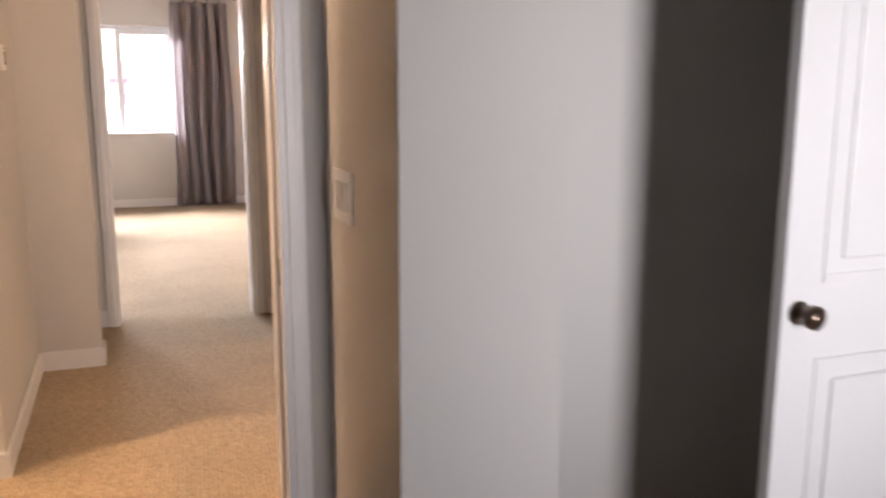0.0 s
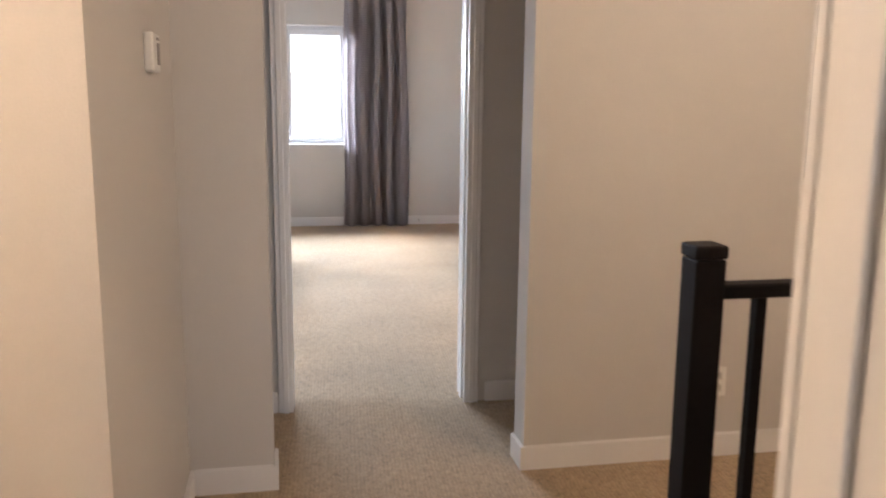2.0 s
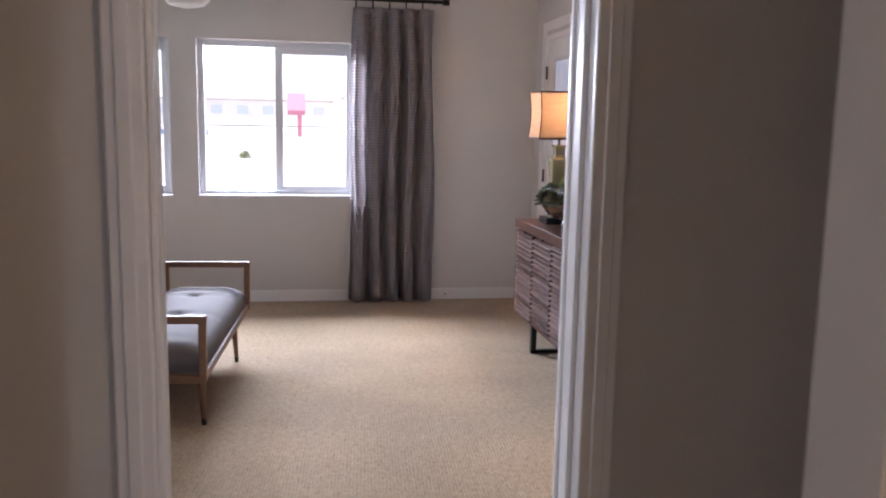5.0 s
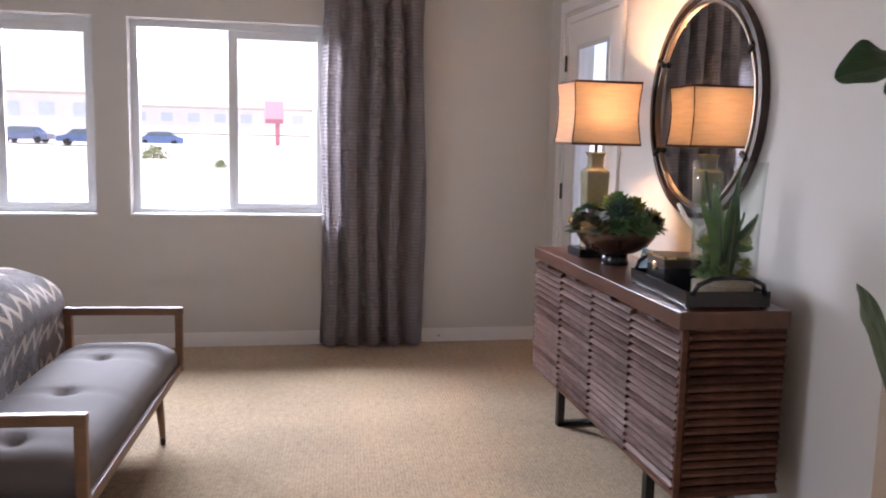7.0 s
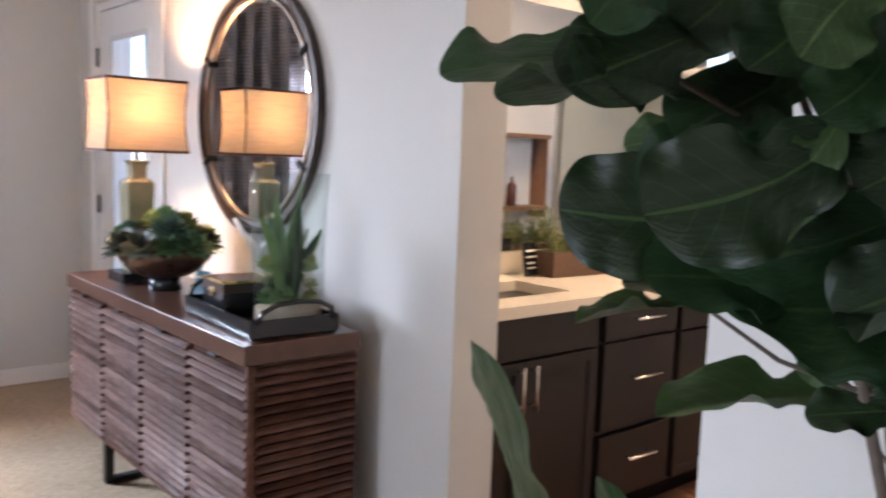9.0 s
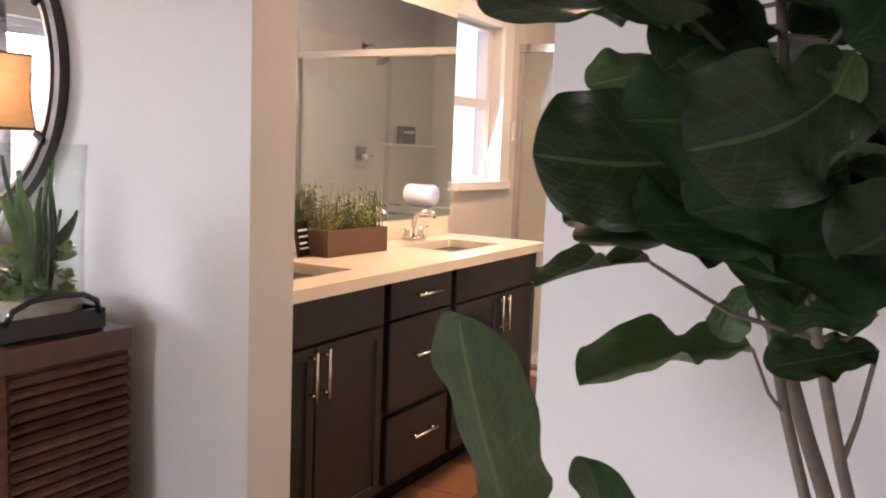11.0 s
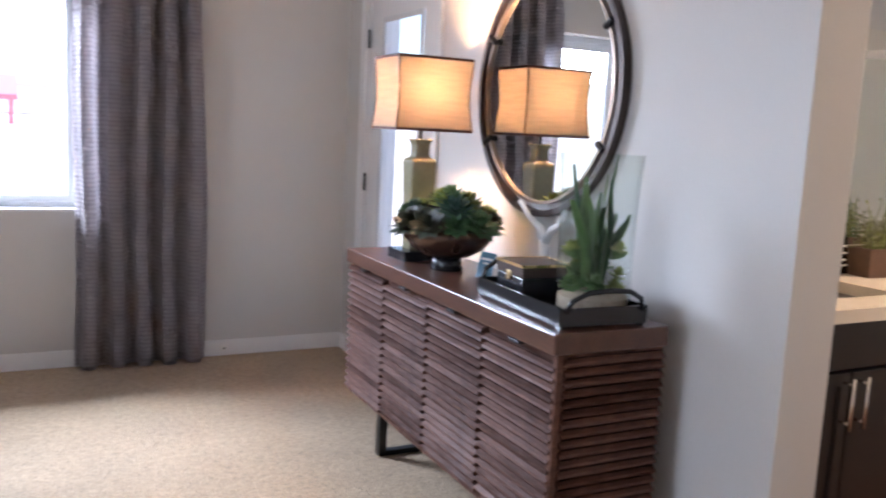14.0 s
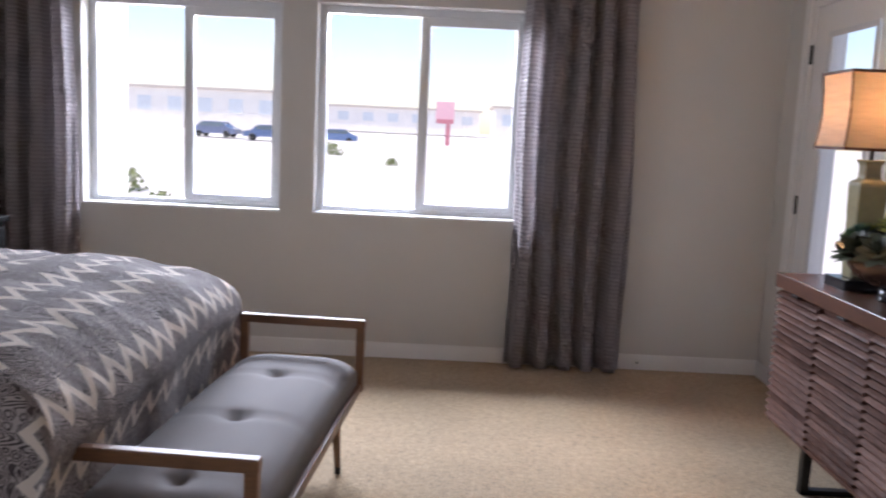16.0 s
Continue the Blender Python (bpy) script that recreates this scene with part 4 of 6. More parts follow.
bowl = thing("succulent_bowl", "bronze footed bowl filled with green succulents", "plant bowl", (2.05, 10.15, DT))
part("foot", lathe([(0.06, 0.0), (0.064, 0.004), (0.058, 0.03), (0.056, 0.052)], 32), BLACK, bowl, "black round foot", True)
part("bowl", lathe([(0.05, 0.05), (0.09, 0.058), (0.14, 0.085), (0.172, 0.125), (0.185, 0.165), (0.178, 0.165), (0.165, 0.13), (0.13, 0.1), (0.02, 0.09)], 40), BOWLMETAL, bowl, "", True)
part("soil", lathe([(0.168, 0.13), (0.172, 0.148), (0.1, 0.16), (0.02, 0.165)], 24), SOIL, bowl)
rnd = random.Random(11)
for k in range(26):
    a, rr_ = rnd.random() * 6.28, 0.165 * math.sqrt(rnd.random())
    if k < 10:
        a, rr_ = k * 0.628, 0.155
    s = rnd.uniform(0.06, 0.09)
    m_ = rnd.choice([GREENA, GREENB, GREENC, GREENC, GREEND, GREENA, GREENF])
    tilt = 40 * rr_ / 0.165
    part("succulent", rosette(s, s * 0.9, 5, k), m_, bowl, at=Matrix.Translation((rr_ * math.cos(a), rr_ * math.sin(a), 0.165 + 0.09 * (1 - (rr_ / 0.17) ** 2) + rnd.uniform(-0.01, 0.02))) @ Matrix.Rotation(a, 4, "Z") @ Matrix.Rotation(radians(tilt), 4, "Y"))

# tray with a box and a glass vase
tray = thing("serving_tray", "black metal tray with looped end handles", "tray", (2.06, 9.408, DT), -3)
part("tray_body", boxes((-0.15, 0.15, -0.26, 0.26, 0.008, 0.018), (-0.15, -0.142, -0.26, 0.26, 0.018, 0.06), (0.142, 0.15, -0.26, 0.26, 0.018, 0.06), (-0.142, 0.142, 0.252, 0.26, 0.018, 0.06), (-0.142, 0.142, -0.26, -0.252, 0.018, 0.06)), BLACK, tray)
for s in (-1, 1):
    y = 0.262 * s
    part("handle", tube([(-0.13, y, 0.05), (-0.115, y + 0.01 * s, 0.085), (-0.07, y + 0.02 * s, 0.108), (0, y + 0.022 * s, 0.113), (0.07, y + 0.02 * s, 0.108), (0.115, y + 0.01 * s, 0.085), (0.13, y, 0.05)], 0.008), BLACK, tray, "", True)
    for q in (-1, 1):
        part("foot", boxes((q * 0.135 - 0.01, q * 0.135 + 0.01, s * 0.245 - 0.01, s * 0.245 + 0.01, 0, 0.01)), BLACK, tray)
bx = thing("keepsake_box", "black lacquer box with brass edges in the tray", "box", (2.045, 9.52, DT + 0.018), -3)
part("body", boxes((-0.09, 0.09, -0.085, 0.085, 0, 0.075), bevel=0.002), BLACK, bx)
part("lid", boxes((-0.092, 0.092, -0.087, 0.087, 0.077, 0.115), bevel=0.003), mat("dark_brown_leather", (0.05, 0.03, 0.025), 0.35), bx, "dark lid edged with brass")
part("edge", boxes((-0.094, 0.094, -0.089, -0.085, 0.109, 0.117), (-0.094, -0.09, -0.089, 0.089, 0.109, 0.117), (0.09, 0.094, -0.089, 0.089, 0.109, 0.117), (-0.094, 0.094, 0.085, 0.089, 0.109, 0.117)), GOLD, bx, "brass edging")
part("clasp", boxes((-0.098, -0.09, -0.012, 0.012, 0.06, 0.09), bevel=0.002), GOLD, bx, "brass clasp")
va = thing("glass_vase", "tall clear glass vase planted with succulents", "vase", (2.085, 9.262, DT + 0.018))
v_ = part("glass", lathe([(0.108, 0.0), (0.112, 0.02), (0.112, 0.2), (0.117, 0.38), (0.125, 0.475), (0.121, 0.475), (0.113, 0.38), (0.108, 0.2), (0.108, 0.02), (0.02, 0.012)], 48), THINGLASS, va, "", True)
v_.visible_shadow = False
part("gravel", lathe([(0.095, 0.014), (0.104, 0.02), (0.104, 0.055), (0.07, 0.066), (0.01, 0.07)], 28), SAND, va)
rnd = random.Random(4)
for k in range(17):
    a = k * 2.4 + rnd.uniform(-0.4, 0.4)
    h = rnd.uniform(0.2, 0.41)
    r0, r1 = rnd.uniform(0.0, 0.035), rnd.uniform(0.04, 0.108)
    bm = bmesh.new()
    prev = None
    sw_ = a + rnd.uniform(0.2, 2.6)
    sd = Vector((-math.sin(sw_), math.cos(sw_), 0))
    wd = rnd.uniform(0.005, 0.011)
    for j in range(9):
        t = j / 8
        c = Vector((math.cos(a), math.sin(a), 0)) * (r0 + (r1 - r0) * t ** 1.2) + sd * 0.012 * math.sin(5 * t + k) + Vector((0, 0, 0.08 + h * t))
        w = wd * (0.35 + 1.3 * math.sin(math.pi * min(1, t * 0.8 + 0.12)))
        q = [bm.verts.new(c - sd * w), bm.verts.new(c + Vector((math.cos(a), math.sin(a), 0)) * 0.005), bm.verts.new(c + sd * w)]
        if prev:
            bm.faces.new((prev[0], prev[1], q[1], q[0]))
            bm.faces.new((prev[1], prev[2], q[2], q[1]))
        prev = q
    bmesh.ops.solidify(bm, geom=bm.faces[:], thickness=0.003)
    part("stem_leaf", bm, rnd.choice([GREENA, GREENF, GREENF]), va)
for k in range(22):
    a = rnd.random() * 6.28
    part("succulent", rosette(rnd.uniform(0.028, 0.042), 0.05, 4, 50 + k), rnd.choice([GREENC, GREENF, GREENF]), va, at=pose(0.066 * math.cos(a), 0.066 * math.sin(a), rnd.uniform(0.07, 0.19), rnd.uniform(-35, 35), rnd.uniform(-35, 35)))

# small printed card and white branching ornament under the mirror
cd = thing("info_card", "small blue printed card standing on the dresser", "card", (2.09, 9.93, DT), 12)
part("card", boxes((-0.002, 0.002, -0.04, 0.04, 0.0, 0.10)), mat("card_blue", (0.08, 0.2, 0.3), 0.4, vary=0.3, scale=12), cd, at=pose(0, 0, 0, 0, 14, 0))
part("printed_bar", boxes((-0.0035, -0.0025, -0.03, 0.03, 0.07, 0.078), (-0.0035, -0.0025, -0.03, 0.015, 0.055, 0.061)), PAPER, cd, "unreadable white print", at=pose(0, 0, 0, 0, 14, 0))
an = thing("antler_ornament", "white resin branching ornament below the mirror", "ornament", (2.27, 9.80, DT))
part("base", lathe([(0.05, 0), (0.05, 0.012), (0.03, 0.025), (0.018, 0.04)], 20), PLASTERWHITE, an, "", True)
part("branch", tube([(0, 0.0, 0.02), (0, 0.005, 0.1), (0, 0.012, 0.16)], 0.02, 10, 0.9), PLASTERWHITE, an, "", True)
part("branch", tube([(0, 0.01, 0.15), (0, 0.04, 0.2), (-0.01, 0.1, 0.23), (-0.02, 0.16, 0.29)], 0.017, 10, 0.5), PLASTERWHITE, an, "", True)
part("branch", tube([(0, 0.01, 0.15), (0, -0.03, 0.2), (-0.01, -0.09, 0.225), (-0.02, -0.14, 0.28)], 0.017, 10, 0.5), PLASTERWHITE, an, "", True)

# bench
be = thing("bench", "grey tufted bench with walnut arms at the bed's foot", "bench", (-0.197, 9.865, 0), -3.7)
L, D = 0.77, 0.255
BUTTONS = (-0.8, -0.15, 0.5)
nx, ny = 20, 44
bm = bmesh.new()
grid = []
for i in range(nx + 1):
    row = []
    for j in range(ny + 1):
        u, v = -1 + 2 * i / nx, -1 + 2 * j / ny
        z = 0.455 - 0.05 * (abs(u) ** 5) - 0.045 * (abs(v) ** 12)
        for by in BUTTONS:
            d2 = ((u) * 0.24) ** 2 + ((v - by) * 0.74) ** 2
            z -= 0.032 * math.exp(-d2 / 0.0012) + 0.01 * math.exp(-((v - by) * 0.74) ** 2 / 0.0003) * (1 - abs(u) * 0.3)
        row.append(bm.verts.new((u * 0.24, v * 0.735, z)))
    grid.append(row)
for a, b in zip(grid, grid[1:]):
    for j in range(ny):
        bm.faces.new((a[j], b[j], b[j + 1], a[j + 1]))
rim = [grid[i][0] for i in range(nx + 1)] + [grid[nx][j] for j in range(1, ny + 1)] + [grid[i][ny] for i in range(nx - 1, -1, -1)] + [grid[0][j] for j in range(ny - 1, 0, -1)]
low = [bm.verts.new((v.co.x * 1.0, v.co.y, 0.315)) for v in rim]
for k in range(len(rim)):
    bm.faces.new((rim[k], rim[(k + 1) % len(rim)], low[(k + 1) % len(rim)], low[k]))
bm.faces.new(low)
cu = part("cushion", bm, FABRIC, be, "grey tufted seat cushion", True)
for by in BUTTONS:
    part("button", lathe([(0.012, 0), (0.012, 0.004), (0.004, 0.008)], 12), FABRIC, cu, at=pose(0, by * 0.735, 0.412))
part("seat_frame", boxes((-D, D, -L + 0.03, L - 0.03, 0.275, 0.315), bevel=0.005), WALNUT, be, "walnut seat rail")
for s in (-1, 1):
    y = s * (L - 0.017)
    part("arm_bar", boxes((-D - 0.01, D + 0.01, y - 0.018, y + 0.018, 0.55, 0.586), bevel=0.005), WALNUT, be, "walnut arm")
    part("arm_post", boxes((D - 0.026, D + 0.008, y - 0.017, y + 0.017, 0.28, 0.555), bevel=0.004), WALNUT, be)
    part("arm_post", boxes((-D - 0.008, -D + 0.026, y - 0.017, y + 0.017, 0.28, 0.555), bevel=0.004), WALNUT, be)
    part("arm_rail", boxes((-D, D, y - 0.017, y + 0.017, 0.275, 0.31), bevel=0.004), WALNUT, be)
    for q in (-1, 1):
        lg = part("leg", tube([(q * 0.19, s * 0.53, 0.285), (q * 0.205, s * 0.545, 0.02)], 0.022, 12, 0.55), WALNUT, be, "tapered walnut leg", True)
        part("foot_cap", tube([(q * 0.204, s * 0.5445, 0.03), (q * 0.205, s * 0.545, 0.0)], 0.013, 12, 0.95), STEEL, lg)

# pendant light over the foot of the bed
pd = thing("pendant_light", "white glass bowl pendant hanging from the bedroom ceiling", "pendant light", (-0.2, 10.4, H))
part("canopy", lathe([(0.07, 0.0), (0.07, -0.015), (0.03, -0.03), (0.012, -0.035)], 28), CHROME, pd, "brushed nickel canopy", True)
part("stem", tube([(0, 0, -0.03), (0, 0, -0.52)], 0.008, 10), CHROME, pd, "", True)
part("bowl", lathe([(0.03, -0.65), (0.10, -0.635), (0.145, -0.59), (0.165, -0.52), (0.16, -0.515), (0.14, -0.58), (0.095, -0.622), (0.03, -0.638)], 12), CERAMIC, pd, "faceted white glass bowl")

# bed with printed duvet
bed = thing("bed", "made bed with a grey zigzag-printed duvet", "bed", (0, 0, 0))
BX0, BX1, BY0, BY1 = -2.55, -0.47, 8.95, 10.64
part("bed_base", boxes((BX0, BX1 - 0.05, BY0 + 0.08, BY1 - 0.08, 0.06, 0.4), bevel=0.02), mat("bed_base_cloth", (0.2, 0.18, 0.17), 0.9), bed)
part("mattress", boxes((BX0, BX1 - 0.04, BY0 + 0.05, BY1 - 0.05, 0.4, 0.64), bevel=0.05), WHITECLOTH, bed)
for x in (BX0 + 0.1, BX1 - 0.15):
    for y in (BY0 + 0.15, BY1 - 0.15):
        part("leg", boxes((x - 0.03, x + 0.03, y - 0.03, y + 0.03, 0, 0.06)), BLACKWOOD, bed)
part("headboard", boxes((BX0 - 0.08, BX0, BY0 - 0.05, BY1 + 0.05, 0.0, 1.25), bevel=0.02), BLACKWOOD, bed, "dark wooden headboard")
bm = bmesh.new()
uvl = bm.loops.layers.uv.new("UVMap")


def duvet_path(t, a, b, drop, top, r):
    """Position across the bed: t in metres of cloth from one hem to the other."""
    flat = b - a - 2 * r
    arc = r * math.pi / 2
    side = top - r - drop
    if t < side:
        return a - 0.02 * math.sin(3 * t / side), drop + t
    t -= side
    if t < arc:
        q = t / r
        return a + r - r * math.cos(q), top - r + r * math.sin(q)
    t -= arc
    if t < flat:
        return a + r + t, top
    t -= flat
    if t < arc:
        q = t / r
        return b - r + r * math.sin(q), top - r + r * math.cos(q)
    t -= arc
    return b + 0.02 * math.sin(3 * t / side), top - r - t


TOP, RR, DROP = 0.785, 0.15, 0.2
full_y = 2 * (TOP - RR - DROP) + RR * math.pi + (BY1 - BY0 - 2 * RR)
full_x = (TOP - RR - DROP) + RR * math.pi / 2 + (BX1 - BX0 - RR) - 0.5
NU, NV = 90, 90
vv, us = [], []
side = TOP - RR - DROP
for i in range(NU + 1):
    tx = full_x * i / NU
    # from the foot hem upwards and towards the head
    if tx < side:
        x, zx = BX1 + 0.012 * math.sin(5 * tx) + 0.055 * max(0, (tx - 0.2) / (side - 0.2)) ** 2, DROP + tx
    elif tx < side + RR * math.pi / 2:
        q = (tx - side) / RR
        x, zx = BX1 - RR + (RR + 0.055) * math.cos(q), TOP - RR + RR * math.sin(q)
    else:
        x, zx = BX1 - RR - (tx - side - RR * math.pi / 2), TOP
    row, ru = [], []
    for j in range(NV + 1):
        ty = full_y * j / NV
        y, zy = duvet_path(ty, BY0, BY1, DROP, TOP, RR)
        z = min(zx, zy)
        crown = 0.085 * max(0, math.sin(math.pi * min(1, max(0, (y - BY0) / (BY1 - BY0))))) ** 0.6 * min(1, max(0, (BX1 - x) / 0.45))
        puff = 0.035 * noise.noise(Vector((x * 3.2, y * 3.2, 1.3))) + 0.014 * noise.noise(Vector((x * 9, y * 9, 4.1)))
        wave = 0.018 * math.sin(ty * 14 + 2 * math.sin(tx * 3)) * max(0, 1 - (z - DROP) / 0.45)
        row.append(bm.verts.new((x + wave * (1 if zx < zy else 0.2), y + wave * (1 if zy <= zx else 0.2), z + (crown + puff) * (1 if z > 0.55 else max(0, (z - 0.35) / 0.2)))))
        ru.append((ty, tx))
    vv.append(row)
    us.append(ru)
for i in range(NU):
    for j in range(NV):
        f = bm.faces.new((vv[i][j], vv[i + 1][j], vv[i + 1][j + 1], vv[i][j + 1]))
        for lp, (p, q) in zip(f.loops, ((i, j), (i + 1, j), (i + 1, j + 1), (i, j + 1))):
            lp[uvl].uv = us[p][q]
bmesh.ops.solidify(bm, geom=bm.faces[:], thickness=0.02)
part("duvet", bm, duvet_mat(), bed, "grey and brown duvet with cream zigzags", True)
for y in (9.35, 10.2):
    part("pillow", lathe([(0.02, -0.08), (0.2, -0.06), (0.3, 0.0), (0.2, 0.06), (0.02, 0.08)], 24), WHITECLOTH, bed, "white pillow", True, at=pose(-2.25, y, 0.88, 0, 35, 0))
ns = thing("nightstand", "dark wooden nightstand beside the bed", "nightstand", (-2.2, 11.35, 0))
part("body", boxes((-0.28, 0.28, -0.25, 0.25, 0.1, 0.8), bevel=0.006), BLACKWOOD, ns)
part("top", boxes((-0.3, 0.3, -0.27, 0.27, 0.8, 0.83), bevel=0.005), BLACKWOOD, ns)
for k in range(2):
    part("drawer", boxes((0.28, 0.295, -0.23, 0.23, 0.14 + 0.33 * k, 0.44 + 0.33 * k), bevel=0.004), BLACKWOOD, ns)
for x in (-0.24, 0.24):
    for y in (-0.21, 0.21):
        part("leg", boxes((x - 0.02, x + 0.02, y - 0.02, y + 0.02, 0, 0.1)), BLACKWOOD, ns)

# outlet in the baseboard by the curtain
ou = thing("wall_outlet", "small cable outlet on the white baseboard", "outlet", (1.625, 12.156, 0.045))
part("plate", boxes((-0.025, 0.025, -0.006, 0, -0.015, 0.015), bevel=0.002), PLASTIC, ou)
part("socket", lathe([(0.006, 0), (0.006, 0.008)], 10), STEEL, ou, at=pose(0, -0.004, 0, 90))

# ---- fig tree ----


def fig_leaf_mesh(seed, length=0.30, width=0.2, curl=0.25, fold=0.2, wild=1.0):
    """A fiddle-shaped leaf along +y from its stalk, ruffled along its margin and pinched at its veins."""
    rnd = random.Random(seed)
    bm = bmesh.new()
    lay = bm.loops.layers.uv.new("UVMap")
    n, w = 34, 12
    am = wild * rnd.uniform(0.8, 1.4)
    pl, pr = rnd.random() * 6, rnd.random() * 6
    bend, twist = wild * rnd.uniform(-0.03, 0.03), wild * rnd.uniform(-0.3, 0.3)
    rows = []
    for i in range(n + 1):
        t = (1 - math.cos(math.pi * i / n)) / 2
        f = max(0.0, 1 - abs(2 * t - 1) ** 3.0) ** 0.55
        body = 0.012 + f * (0.60 + 0.45 * t - 0.22 * math.exp(-((t - 0.38) / 0.12) ** 2))
        rows.append([])
        for j in range(w + 1):
            u = -1 + 2 * j / w
            p = pl if u < 0 else pr
            half = width / 2 * body * (1 + wild * (0.04 * math.sin(15 * t + p) + 0.02 * math.sin(31 * t + 2 * p)))
            x = u * half + bend * math.sin(math.pi * t)
            edge = abs(u) ** 1.8
            ruffle = 0.012 * math.sin(13 * t + p) + 0.007 * math.sin(27 * t + 1.7 * p)
            quilt = 0.0022 * math.cos(2 * math.pi * 8 * (t - 0.28 * abs(u))) * (1 - abs(u)) * min(1, 4 * abs(u))
            z = fold * abs(u * half) + 0.9 * curl * length * t * (1 - t) + am * ruffle * edge * f + quilt + twist * u * half * (t - 0.4)
            rows[-1].append((bm.verts.new((x, length * t, z)), (u, t)))
    for i in range(n):
        for j in range(w):
            q = [rows[i][j], rows[i][j + 1], rows[i + 1][j + 1], rows[i + 1][j]]
            f = bm.faces.new([v for v, _ in q])
            for lp, (_, uv) in zip(f.loops, q):
                lp[lay].uv = uv
    return bm


def finish_leaf(bm, material):
    me = bpy.data.meshes.new("leaf")
    bm.to_mesh(me)
    bm.free()
    me.materials.append(material)
    for p in me.polygons:
        p.use_smooth = True
    return me


LEAVES = [finish_leaf(fig_leaf_mesh(k, random.Random(k).uniform(0.29, 0.33), random.Random(k + 9).uniform(0.2, 0.27), random.Random(k + 5).uniform(0.05, 0.4), random.Random(k + 7).uniform(0.05, 0.35)), FIGLEAF if k < 7 else YOUNGLEAF) for k in range(9)]
LEAVES.append(finish_leaf(fig_leaf_mesh(11, 0.31, 0.25, 0.15, -0.12, 0.4), FIGLEAF))
TX, TY = 1.80, 7.06
tree = thing("fig_tree", "tall fiddle-leaf fig tree with large dark leaves", "tree", (TX, TY, 0))
part("pot", lathe([(0.15, 0), (0.17, 0.02), (0.2, 0.36), (0.205, 0.4), (0.19, 0.4), (0.185, 0.36), (0.02, 0.35)], 32), mat("dark_pot_glaze", (0.06, 0.055, 0.05), 0.4), tree, "dark round pot", True)
stems = []
for k, (x0, y0, x1, y1, h) in enumerate(((0.0, 0.0, 0.30, 0.46, 1.62), (0.05, -0.02, 0.14, 0.12, 2.2), (-0.04, 0.03, -0.05, 0.14, 1.9), (0.02, 0.04, 0.22, 0.42, 1.45), (-0.03, 0.02, -0.19, 0.36, 1.72))):
    pts = [Vector((x0 + (x1 - x0) * t + 0.015 * math.sin(5 * t + k), y0 + (y1 - y0) * math.sin(t * 1.5), 0.35 + (h - 0.35) * t)) for t in [i / 10 for i in range(11)]]
    stems.append(pts)
    part("trunk", tube(pts, 0.015 - 0.0015 * k, 10, 0.55), BARK, tree, "", True)


def put_leaf(base, tip, face, which, scale=1.0):
    """One leaf from its stalk towards its tip, its upper side facing a given way."""
    b, t = Vector(base), Vector(tip)
    y = (t - b).normalized()
    x = y.cross(Vector(face)).normalized()
    z = x.cross(y)
    q = Matrix((x, y, z)).transposed().to_4x4()
    s = (t - b).length / 0.31
    return part("leaf", LEAVES[which], None, tree, at=Matrix.Translation(b) @ q @ Matrix.Diagonal((s * scale, s, s, 1)))


